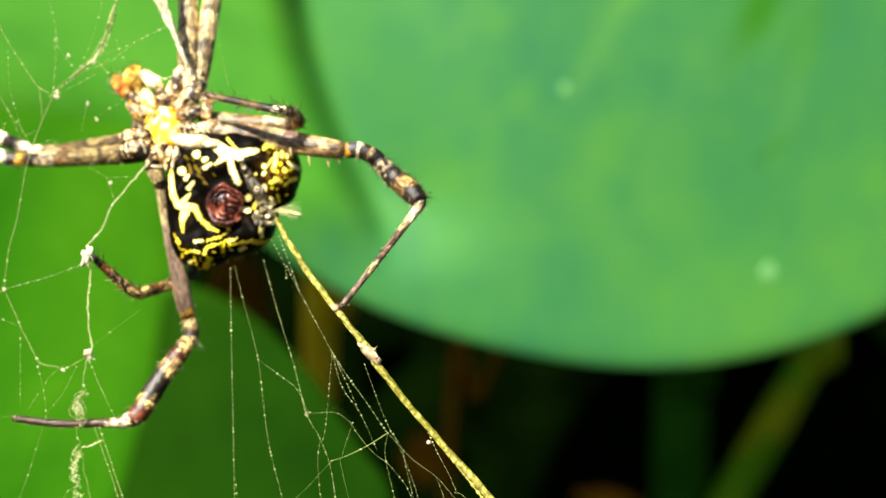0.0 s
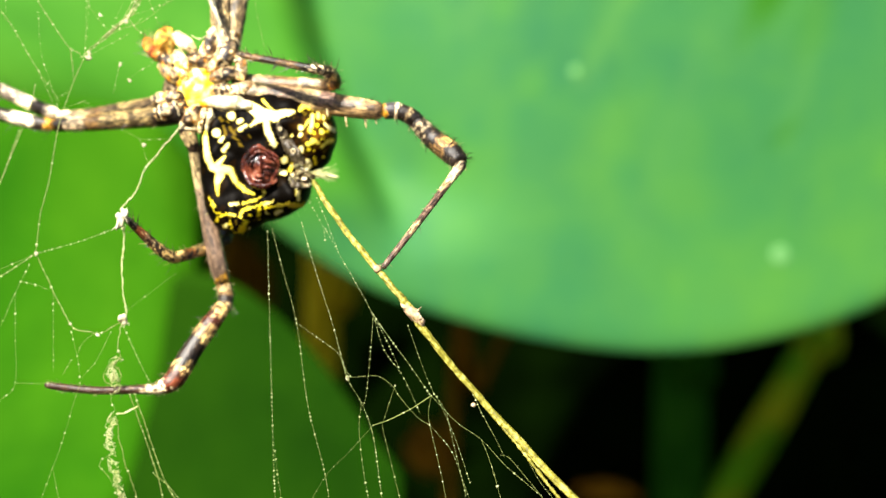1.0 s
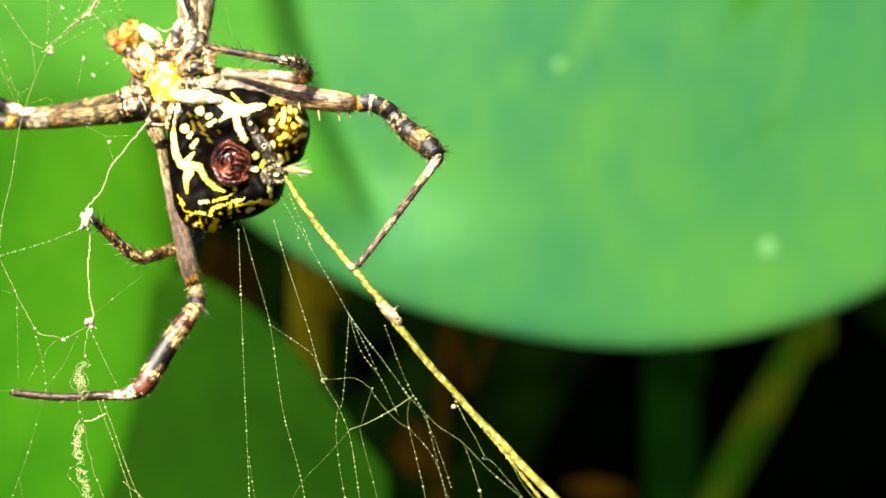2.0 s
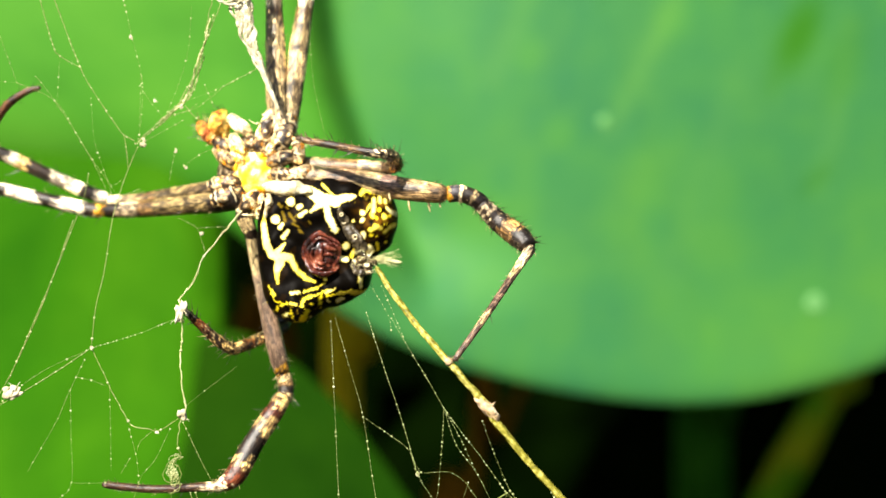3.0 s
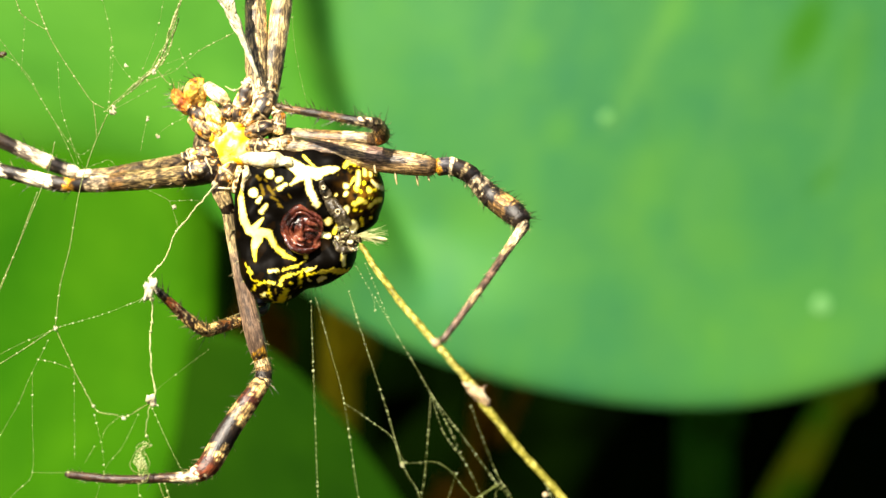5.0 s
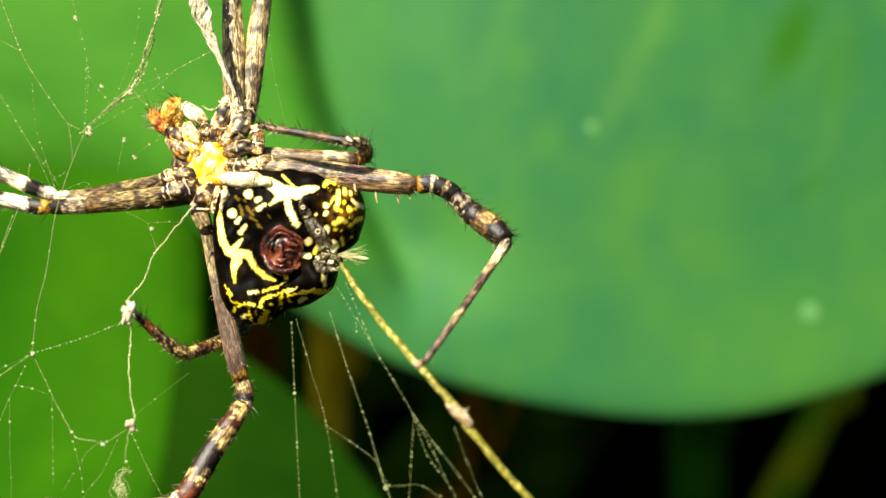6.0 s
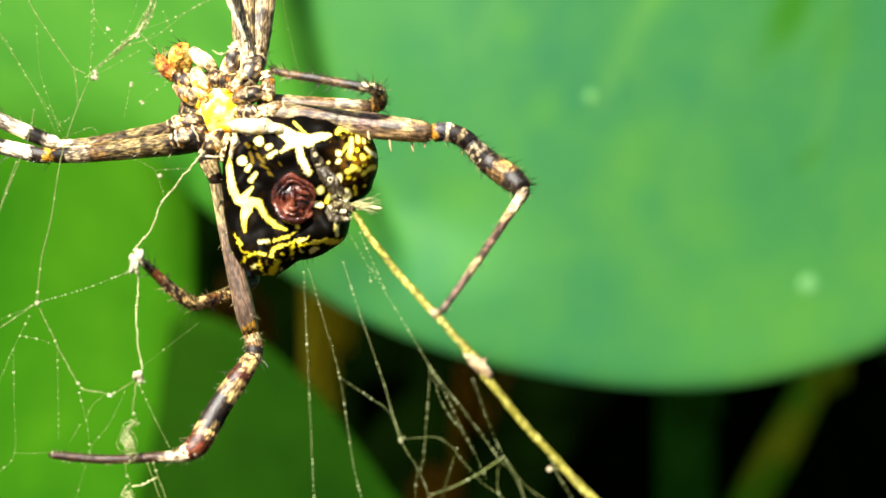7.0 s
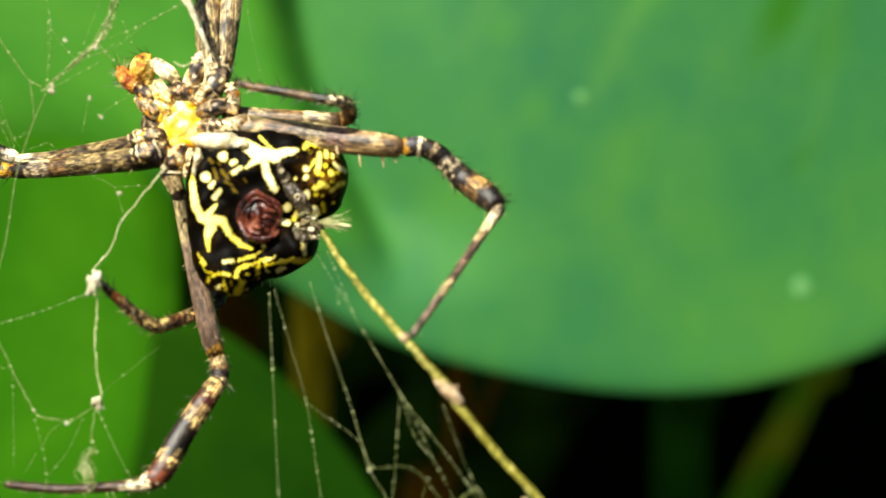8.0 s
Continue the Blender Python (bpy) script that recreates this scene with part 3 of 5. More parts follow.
def left_third_leg():
    femur = [(*(-0.68, 3.2, -3.55), 0.5), (*(0.1, 4.4, -7.3), 0.5), (*(0.95, 4.2, -9.6), 0.46), (*(0.35, 3.0, -10.2), 0.44)]
    knee = [(*(0.5, 3.2, -10.15), 0.42), (*(-0.8, 1.0, -10.8), 0.44), (*(-2.17, -1.1, -11.31), 0.42)]
    shin = [(*(-1.91, -1, -11.32), 0.42), (*(-2.78, -1.93, -10.65), 0.40), (*(-4.07, -2.83, -9.26), 0.30), (*(-4.86, -3.7, -8.33), 0.20)]
    leg = limb("leg", femur, [(0.5, BROWN), (1, DARK)], LIMB, spider, "short brown third leg reaching to a thread")
    limb("patella", knee, [(0.2, DARK), (0.3, TAN), (0.42, DARK), (0.52, GOLD), (0.64, DARK), (0.76, RUST), (0.86, DARK), (1, GOLD)], LIMB, leg, rag=1.8)
    limb("tibia", shin, [(0.1, GOLD), (0.24, DARK), (0.32, GOLD), (0.46, DARK), (0.54, TAN), (0.7, UMBER), (0.78, RUST), (0.93, DARK), (1, PALE)], LIMB, leg, rag=1.8)
    bristles(leg, [(knee, 50, 0.75), (shin, 80, 0.7)], 4)


def front_legs_right():
    for k, (femur, shin) in enumerate((
        ([(*(1.34, 1.2, 3.88), 0.52), (*(1.01, 1.6, 6.38), 0.74), (*(0.95, 2, 9.73), 0.74), (*(0.85, 2.4, 13.53), 0.62), (*(0.74, 2.8, 16.96), 0.54)],
         [(*(0.73, 2.8, 16.54), 0.5), (*(0.64, 2.6, 19.4), 0.56), (*(0.29, 2, 25.04), 0.5), (*(0.16, 0.6, 31.1), 0.3)]),
        ([(*(1.84, 1.8, 3.94), 0.52), (*(2.02, 2.2, 6.45), 0.72), (*(2.46, 2.6, 9.8), 0.74), (*(3.06, 3, 13.62), 0.60), (*(3.68, 3.4, 17.04), 0.52)],
         [(*(3.59, 3.4, 16.63), 0.5), (*(4.25, 3.2, 19.5), 0.56), (*(5.82, 2.4, 25.07), 0.48), (*(7.26, 0.8, 31.03), 0.3)]))):
        leg = limb("leg", femur, [(0.1, PALE), (0.3, TAN), (0.5, (0.55, 0.45, 0.27)), (0.66, TAN), (0.74, BROWN), (0.82, PALE), (1, DARK)], LIMB, spider, "long front leg stretched upward")
        limb("tibia", shin, [(0.12, DARK), (0.25, PALE), (0.4, DARK), (0.52, PALE), (0.7, DARK), (0.8, PALE), (1, DARK)], BAND, leg)
        bristles(leg, [(femur, 50, 0.5), (shin, 50, 0.6)], 5 + k)


def front_legs_left():
    femur = [(*(-1.62, 1.6, 0.24), 0.719), (*(-3.3, 2.43, 0.23), 0.766), (*(-7, 4.39, 0.03), 0.626), (*(-10.26, 5.69, -0.22), 0.534), (*(-12.76, 6.4, -0.22), 0.464)]
    shin = [(*(-12.47, 6.28, -0.07), 0.464), (*(-13.98, 6.03, 0.51), 0.534), (*(-16.95, 5.31, 1.92), 0.51), (*(-19.73, 4.78, 3.3), 0.51), (*(-21.45, 4.42, 3.89), 0.464)]
    foot = [(*(-21.12, 4.41, 3.71), 0.394), (*(-20.61, 4.2, 5.15), 0.325), (*(-19.26, 3.76, 6.87), 0.302), (*(-17.8, 3.53, 7.81), 0.255), (*(-16.59, 3.3, 8.12), 0.162)]
    leg = limb("leg", femur, FEMUR, LIMB, spider, "long front leg stretched sideways")
    limb("tibia", shin, [(0.1, WHITE), (0.22, DARK), (0.46, WHITE), (0.64, DARK), (0.72, GOLD), (0.8, WHITE), (1, DARK)], BAND, leg, "black and white banded shin", rag=0.3)
    limb("metatarsus", foot, [(0.16, (0.6, 0.42, 0.2)), (0.4, (0.035, 0.016, 0.009)), (1, (0.06, 0.024, 0.012))], LIMB, leg)
    bristles(leg, [(femur, 50, 0.5), (shin, 70, 0.75), (foot, 30, 0.5)], 8)
    femur = [(*(-1.47, 0.4, -0.65), 0.696), (*(-3.12, 1.15, -0.76), 0.766), (*(-6.71, 2.86, -0.89), 0.673), (*(-9.91, 4.13, -0.98), 0.603), (*(-12.8, 5.2, -0.98), 0.51)]
    shin = [(*(-12.53, 5.1, -0.99), 0.487), (*(-13.79, 5.23, -0.83), 0.557), (*(-16.92, 5.1, -0.05), 0.51), (*(-20.75, 5.2, 0.98), 0.487), (*(-26.22, 5.14, 2.41), 0.464), (*(-32.02, 4.88, 4.01), 0.394)]
    leg = limb("leg", femur, [(0.2, DARK), (0.6, DRAB), (0.72, BROWN), (0.86, PALE), (0.97, DARK), (1, AMBER)], LIMB, spider, "long front leg stretched sideways")
    limb("tibia", shin, [(0.025, AMBER), (0.08, DARK), (0.17, WHITE), (0.26, DARK), (0.37, WHITE), (0.5, DARK), (0.56, GOLD), (0.72, DARK), (0.8, WHITE), (1, DARK)], BAND, leg, "black and white banded shin", rag=0.3)
    bristles(leg, [(femur, 50, 0.5), (shin, 80, 0.75)], 9)


def plate_tint(shade, seed):
    """Pigment of a hip joint: cream seams and ridges round dark hollows."""
    low, mid, high = {"dark": (0.06, 0.2, 0.34), "mixed": (-0.06, 0.12, 0.26), "pale": (-0.4, -0.2, 0.1), "gold": (-0.62, -0.42, -0.20)}[shade]
    ladder = (DARK, (0.5, 0.17, 0.01), (0.86, 0.46, 0.02), (0.92, 0.76, 0.16), (0.94, 0.90, 0.55)) if shade == "gold" else (DARK, (0.06, 0.035, 0.018), (0.16, 0.095, 0.04), (0.50, 0.36, 0.16), (0.86, 0.76, 0.50))

    def tint(u, ang):
        n = 0.7 * noise.noise(Vector((u * 4.0 + seed, 1.8 * math.cos(ang), 1.8 * math.sin(ang)))) + 0.7 * noise.noise(Vector((u * 13.0, 4 * math.cos(ang) + seed, 4 * math.sin(ang))))
        if 0.90 < u < 0.97 or u < 0.08:
            n += 0.25
        warm = noise.noise(Vector((u * 5.0 + seed, 9.0, 2 * math.cos(ang))))
        if warm > 0.42:
            return (0.62, 0.27, 0.02)
        return tuple(float(np.interp(n, (low - 0.06, low + 0.04, mid, high, high + 0.1), c)) for c in zip(*ladder))
    return tint


def cephalothorax():
    bm = bmesh.new()
    blob(bm, (-1.3, 3.4, 1.83), (2.9, 2.2, 2.1), 55, 0.06, 1, 4)
    body = part("cephalothorax", scaled(bm), GREY, spider, "grey-brown forebody")
    bm = bmesh.new()
    blob(bm, (-0.63, 1.45, 1.36), (1.85, 0.8, 1.4), 50, 0.3, 2, 4)
    part("sternum", scaled(bm), STERNUM, spider, "bright yellow breastplate")
    for c, r, turn in (((-1.16, 1.2, 2.15), (0.55, 0.4, 0.4), 30), ((-1.55, 1.2, 0.94), (0.4, 0.35, 0.6), 60), ((-0.97, 1.1, 0.14), (0.55, 0.35, 0.4), 20), ((0.15, 1, 0.17), (0.9, 0.45, 0.45), -10),
                       ((-0.05, 1.2, 2.57), (0.55, 0.4, 0.35), 10), ((-1.91, 1.3, 1.96), (0.4, 0.4, 0.55), 0), ((-1.78, 1.2, 0.32), (0.32, 0.3, 0.3), 0), ((3.23, 0.3, 0.59), (0.55, 0.35, 0.3), 0), ((1.26, 0.9, 0.06), (1.1, 0.5, 0.4), -4)):
        bm = bmesh.new()
        blob(bm, c, r, turn, 0.3, c[0], 3)
        part("sternum_lobe", scaled(bm), GILT, spider)
    for pts, shade in (([(*(-1.71, 1.4, 1.82), 0.3), (*(-2.35, 1.3, 2.19), 0.52), (*(-2.98, 1.6, 2.7), 0.55), (*(-3.49, 2, 3.15), 0.3)], "pale"),
                       ([(*(-2.17, 1.6, 2.68), 0.3), (*(-2.68, 1.6, 3.22), 0.5), (*(-3.26, 2, 3.6), 0.5), (*(-3.7, 2.4, 4.06), 0.25)], "mixed"),
                       ([(*(-1.28, 1.1, 2.58), 0.3), (*(-1.61, 0.9, 2.92), 0.5), (*(-1.98, 1, 3.47), 0.5), (*(-2.11, 1.4, 4.06), 0.3)], "gold"),
                       ([(*(-1.35, 1, 1.9), 0.3), (*(-1.76, 0.9, 2.41), 0.42), (*(-2.16, 1.1, 2.75), 0.3)], "gold"),
                       ([(*(-0.94, 1.3, 2.98), 0.3), (*(-0.7, 1.2, 3.4), 0.4), (*(-1.04, 1.6, 3.93), 0.3)], "dark")):
        bm = bmesh.new()
        sweep(bm, spline(pts, 10), 18, plate_tint(shade, pts[1][0]))
        for v in bm.verts:
            v.co += 0.10 * noise.noise_vector(v.co * 1.8)
        part("mouthpart", scaled(bm), BAND, spider)
    for pts, tip in (([(*(-1.94, 1.6, 3.05), 0.3), (*(-3, 2.2, 3.55), 0.34), (*(-3.82, 2.6, 3.79), 0.3)], ((*(-3.74, 2.6, 3.64), 0.34), (*(-4.14, 2.6, 4.21), 0.54), (*(-4.56, 2.7, 4.81), 0.50), (*(-4.91, 2.8, 5.21), 0.22))),
                     ([(*(-0.96, 2, 4.07), 0.3), (*(-1.64, 2.2, 4.73), 0.52), (*(-2.7, 2.6, 5.5), 0.46)], ((*(-2.74, 2.6, 5.58), 0.44), (*(-3.19, 2.6, 5.51), 0.64), (*(-3.32, 2.5, 5.12), 0.78), (*(-3.24, 2.4, 4.5), 0.70), (*(-3, 2.2, 3.85), 0.40)))):
        palp = limb("palp", pts, [(0.3, TAN), (1, PALE)], BAND, spider, "cream feeler with an orange hairy end")
        bm = bmesh.new()
        sweep(bm, spline(tip, 8), 14)
        for v in bm.verts:
            v.co += 0.10 * noise.noise_vector(v.co * 2.5)
        part("palp_tip", scaled(bm), ORANGE if len(tip) == 4 else PEACH, palp, "orange hairy tip")
        bristles(palp, [(tip, 60, 0.9)], len(pts) + int(tip[0][0]))
    for pts, mat in (([(*(-0.2, 1.2, 2.58), 0.42), (*(0.08, 1.2, 3.68), 0.60), (*(0.49, 1.3, 4.88), 0.62), (*(0.78, 1.5, 5.73), 0.5)], "mixed"),
                     ([(*(0.4, 1.1, 2.36), 0.45), (*(1.25, 0.9, 3.31), 0.72), (*(1.75, 1.2, 4.31), 0.68), (*(2.01, 1.6, 5.43), 0.5)], "mixed"),
                     ([(*(0.33, 1, 1.94), 0.35), (*(1.33, 0.7, 2.16), 0.56), (*(2.17, 1, 2.42), 0.52), (*(2.78, 1.4, 2.17), 0.45)], "mixed"),
                     ([(*(0.47, 0.9, 1.18), 0.38), (*(1.31, 0.6, 0.97), 0.60), (*(2.19, 0.6, 0.95), 0.55), (*(2.69, 0.7, 0.96), 0.5)], "mixed"),
                     ([(*(2.62, 0.6, 0.94), 0.42), (*(3.16, 0.4, 1.12), 0.60), (*(3.79, 0.6, 1.06), 0.5)], "pale"),
                     ([(*(2.46, 0.9, 1.88), 0.40), (*(2.63, 0.9, 2.83), 0.45), (*(2.36, 0.9, 3.8), 0.35)], "pale"),
                     ([(*(-1.48, 1.2, 0.6), 0.4), (*(-2.33, 1, 0.6), 0.62), (*(-3.02, 1.2, 0.49), 0.62), (*(-3.89, 1.5, 0.26), 0.5)], "dark"),
                     ([(*(-1.36, 0.8, 0.1), 0.4), (*(-2.04, 0.5, -0.36), 0.68), (*(-2.84, 0.5, -0.56), 0.66), (*(-3.59, 0.6, -0.75), 0.5)], "dark"),
                     ([(*(-0.38, 0.6, -0.17), 0.4), (*(-0.78, 0.3, -0.71), 0.62), (*(-1.1, 0.4, -1.35), 0.60), (*(-1.11, 0.8, -2.07), 0.5)], "mixed"),
                     ([(*(0.05, 0.6, -0.32), 0.3), (*(-0.01, 0.4, -1.08), 0.42), (*(-0.45, 0.8, -2.05), 0.36)], "pale")):
        bm = bmesh.new()
        rows = spline(pts, 12)
        rows[0][3] *= 0.5
        rows[-1][3] *= 0.6
        sweep(bm, rows, 24, plate_tint(mat, pts[0][0]))
        for v in bm.verts:
            v.co += 0.10 * noise.noise_vector(v.co * 1.8)
        coxa = part("coxa", scaled(bm), BAND, spider)
        # Cream loops stand in for white glossy highlights along the joint's ridges.
        for u in (0.34, 0.78):
            i = int(u * (len(rows) - 1))
            c, a = Vector(rows[i][:3]), (Vector(rows[i + 1][:3]) - Vector(rows[i - 1][:3])).normalized()
            o = a.orthogonal().normalized()
            w = a.cross(o)
            loop = []
            for k in range(25):
                q = o * math.cos(k * 0.2618) + w * math.sin(k * 0.2618)
                wave = noise.noise(q * 1.6 + c * 2.0)
                loop.append((*(c + q * rows[i][3] * (0.99 + 0.14 * wave) + a * (0.16 * wave)), 0.075 * (1 + 0.9 * noise.noise(q * 2.5 + c))))
            bm = bmesh.new()
            sweep(bm, loop, 7, closed=False)
            part("ridge_glint", scaled(bm), CREAM, coxa, "cream loop standing for the glossy highlight on a joint ridge")


YELLOW, IVORY, OLIVE, FLESH = (0.92, 0.72, 0.02), (0.92, 0.86, 0.54), (0.13, 0.085, 0.006), (0.52, 0.38, 0.16)
RADII = [(0, 5.10), (6, 5.20), (13, 5.66), (21, 6.01), (30, 6.26), (39, 6.32), (47, 6.08), (58, 5.80), (72, 5.40), (91, 5.18), (110, 5.40), (128, 5.69), (143, 5.29), (163, 4.67), (185, 4.46), (207, 4.80), (222, 5.36), (234, 5.79), (246, 5.79), (256, 5.56), (265, 4.88), (272, 4.36), (289, 4.37), (304, 4.38), (316, 4.51), (328, 4.24), (337, 3.95), (350, 3.95), (357, 4.6), (360, 5.10)]
BULGES = [(4.6, 1.4, 1.5, 1.1), (2.3, 1.2, 0.7, -0.5), (-1.2, -4.6, 1.3, 1.2), (-3.4, -3.4, 1.0, 0.5), (2.6, -2.9, 1.0, 0.9), (0.4, -2.7, 0.6, -0.4), (-3.2, 0.5, 1.2, 0.3), (1.2, 2.8, 1.0, 0.3)]
MIDDLE = Vector((4.04, 1.9, -4.20))
UPPER = [(0.38, 0.03, 2.79, -0.16, 0.3, 0.36, 2), (3.49, -0.26, 4.16, -0.68, 0.38, 0.47, 1), (4.15, -0.78, 5.36, -1.05, 0.43, 0.39, 1), (5.18, -0.98, 6.23, -0.76, 0.35, 0.28, 1), (6.23, -0.76, 6.68, -0.7, 0.28, 0.14, 1), (4.32, -1.2, 3.58, -1.71, 0.28, 0.089, 1), (4.66, -1.38, 4.88, -2.26, 0.25, 0.28, 1), (4.88, -2.26, 5.34, -3.17, 0.28, 0.14, 1), (4.42, 0.22, 5.39, -0.85, 0.089, 0.11, 0.35), (0.9, 0.16, 1.58, -0.44, 0.28, 0.21, 2)]
SIDE = [(0.41, -1.79, 0.28, -2.5, 0.08, 0.18, 0.18), (0.28, -2.5, 0.43, -3.89, 0.212, 0.272, 0.6), (0.43, -3.89, 0.82, -4.69, 0.272, 0.297, 0.6), (1.04, -4.69, 1.71, -3.95, 0.32, 0.089, 0.6), (1.14, -4.83, 2, -4.86, 0.35, 0.32, 0.6), (1.38, -5.12, 1.15, -5.87, 0.39, 0.25, 0.54), (1.15, -5.87, 1.17, -6.7, 0.25, 0.089, 0.24), (2.1, -5, 2.56, -5.84, 0.25, 0.18, 0.42), (2.56, -5.84, 3.17, -6.41, 0.18, 0.14, 0.24), (3.17, -6.41, 3.82, -6.63, 0.14, 0.089, 0.12)]
DOTS = [(2.18, -1.01, 2.22, -0.98, 0.32, 0.32, 1), (2.73, -1.41, 2.9, -1.31, 0.2, 0.18, 1), (2.82, -2, 3.24, -1.73, 0.16, 0.14, 1), (1.09, -2.17, 1.12, -2.27, 0.3, 0.3, 1), (1.42, -2.83, 1.6, -2.6, 0.18, 0.18, 1), (1.62, -3.5, 1.97, -3.02, 0.18, 0.14, 1), (7.17, -1.89, 7.2, -1.86, 0.21, 0.21, 1), (7.16, -2.42, 7.19, -2.42, 0.18, 0.18, 1), (7.2, -3.39, 7.23, -3.56, 0.23, 0.21, 0.9), (6.05, -4.12, 6.04, -4.26, 0.25, 0.25, 0.7), (5.17, -5, 6.06, -5.13, 0.27, 0.2, 0.9), (4.41, -6.23, 4.51, -6.51, 0.16, 0.18, 0.3), (7, -6.33, 7.01, -7.13, 0.23, 0.14, 0.6)]
TAIL = [(6.41, -4.93, 6.77, -4.21, 0.14, 0.12, 0.1), (6.96, -4.77, 7.21, -4.46, 0.14, 0.11, 0.1), (7.66, -4.44, 7.73, -4.62, 0.32, 0.32, 0.9), (8.19, -4.07, 8.32, -4.53, 0.11, 0.089, 0), (7.51, -4.99, 7.58, -5.13, 0.11, 0.11, 0.1), (6.53, -2.43, 6.57, -2.47, 0.11, 0.11, 0.7), (8.13, -2.26, 8.16, -2.3, 0.11, 0.11, 0), (5.35, -7.53, 6.25, -7.42, 0.12, 0.18, 0.1), (6.25, -7.42, 7.11, -7.54, 0.21, 0.2, 0.1), (7.11, -7.54, 7.49, -7.31, 0.14, 0.071, 0.1), (5.41, -8.09, 5.79, -7.89, 0.18, 0.14, 0.7), (4.69, -8, 4.75, -8.07, 0.11, 0.11, 0.6)]
LOWER = [(2.12, -7.38, 2.7, -7.33, 0.18, 0.12, 1), (2.98, -7.33, 4.02, -7.02, 0.12, 0.11, 0.2), (4.02, -7.02, 4.47, -6.82, 0.089, 0.071, 0.2), (3.49, -7.66, 4.7, -7.27, 0.089, 0.089, 0.2), (4.53, -7.48, 5.22, -7.12, 0.11, 0.089, 0.7), (2.79, -8.26, 3.04, -7.82, 0.16, 0.16, 0.15), (3.04, -7.82, 3.53, -7.56, 0.14, 0.11, 0.1), (4.1, -8.19, 4.25, -7.44, 0.18, 0.11, 0), (3.58, -8.18, 3.65, -8.22, 0.11, 0.11, 0), (2.1, -8.14, 2.38, -8.11, 0.16, 0.14, 0.3), (2.9, -9.3, 3.19, -8.69, 0.35, 0.25, 0), (3.42, -9.21, 3.46, -9.18, 0.11, 0.11, 1)]
LOW_SPOTS = [(1.67, -8.96, 1.88, -8.83, 0.18, 0.14, 0.8), (1.38, -8.23, 1.86, -8.07, 0.11, 0.089, 0.1), (0.75, -7.17, 0.98, -7.53, 0.11, 0.11, 0.2), (0.91, -7.87, 1.59, -8.13, 0.089, 0.071, 0), (2.03, -8.55, 2.15, -8.97, 0.089, 0.071, 0), (2.05, -9.07, 2.45, -9.46, 0.071, 0.053, 0), (1.1, -8.49, 1.13, -8.63, 0.12, 0.11, 0), (4.62, -7.65, 5.28, -7.57, 0.089, 0.089, 0), (0.58, -6.89, 0.91, -7.8, 0.071, 0.071, 0.1), (5.05, -7.28, 5.1, -7.77, 0.071, 0.071, -1), (3.71, -8.63, 4.34, -8.2, 0.071, 0.053, -1), (2.47, -8.43, 2.57, -8.77, 0.071, 0.071, -1)]
LOBE = [(7.17, -0.57, 7.38, -0.27, 0.167, 0.185, 0.2), (7.38, -0.27, 7.86, -0.35, 0.185, 0.158, 0.1), (7.87, -0.14, 7.94, -0.1, 0.123, 0.123, 0.3), (8.47, -1.13, 8.51, -0.64, 0.158, 0.141, 0.4), (8.88, -1.17, 8.93, -0.65, 0.158, 0.123, 0.5), (9.23, -1.11, 9.3, -0.87, 0.123, 0.097, 0.1), (7.97, -1.81, 8.05, -0.94, 0.185, 0.185, 0.5), (7.8, -1.35, 7.48, -1.76, 0.123, 0.097, 0.3), (8.38, -1.68, 8.42, -1.72, 0.141, 0.141, 0), (8.72, -2.17, 8.75, -2.21, 0.202, 0.202, 0.2), (9.06, -2.15, 9.13, -2.15, 0.123, 0.123, 0), (7.82, -2.01, 7.89, -2.15, 0.158, 0.158, 0.2)]
LOBE_SPOTS = [(8.91, -1.55, 9.31, -1.91, 0.097, 0.185, 0.9), (9.31, -1.91, 9.66, -2.02, 0.185, 0.22, 0.9), (7.69, -3.09, 8.18, -2.86, 0.185, 0.185, 0.2), (8.01, -2.78, 8.46, -3, 0.158, 0.123, 0.2), (8.76, -3.25, 9.12, -2.95, 0.158, 0.123, 0.2), (9.12, -2.95, 9.57, -2.75, 0.158, 0.158, 0.2), (8.89, -3.6, 9.03, -3.47, 0.097, 0.062, -1), (8.81, -3.98, 8.88, -3.95, 0.097, 0.097, 0.1), (8.13, -3.55, 8.17, -3.55, 0.078, 0.078, 0), (7.72, -3.44, 7.79, -3.47, 0.123, 0.123, 0), (8.6, -2.69, 8.88, -2.56, 0.062, 0.062, -1), (7.54, -0.93, 7.64, -0.76, 0.097, 0.062, -1)]
DIM = [(1.62, -1.73, 1.78, -2.36, 0.11, 0.11, -1), (2.06, -1.84, 2.46, -2.37, 0.11, 0.089, -1), (2.32, -2.54, 2.73, -2.8, 0.11, 0.071, -1), (2.8, -3.04, 2.86, -3.15, 0.14, 0.14, -1), (1.9, -1.32, 2, -1.5, 0.071, 0.071, -1), (1.39, -1.13, 1.59, -1.31, 0.11, 0.11, -1), (2.47, -2.1, 2.65, -1.89, 0.071, 0.071, -1), (3.43, -2.4, 3.56, -2.5, 0.089, 0.089, -1)]
FINE = [(x0, z0, x1, z1, r0 * 0.8, r1 * 0.8, k) for x0, z0, x1, z1, r0, r1, k in LOWER + LOW_SPOTS]
MARKS = UPPER + SIDE + DOTS + TAIL + FINE + LOBE + LOBE_SPOTS + DIM
fleck = random.Random(77)
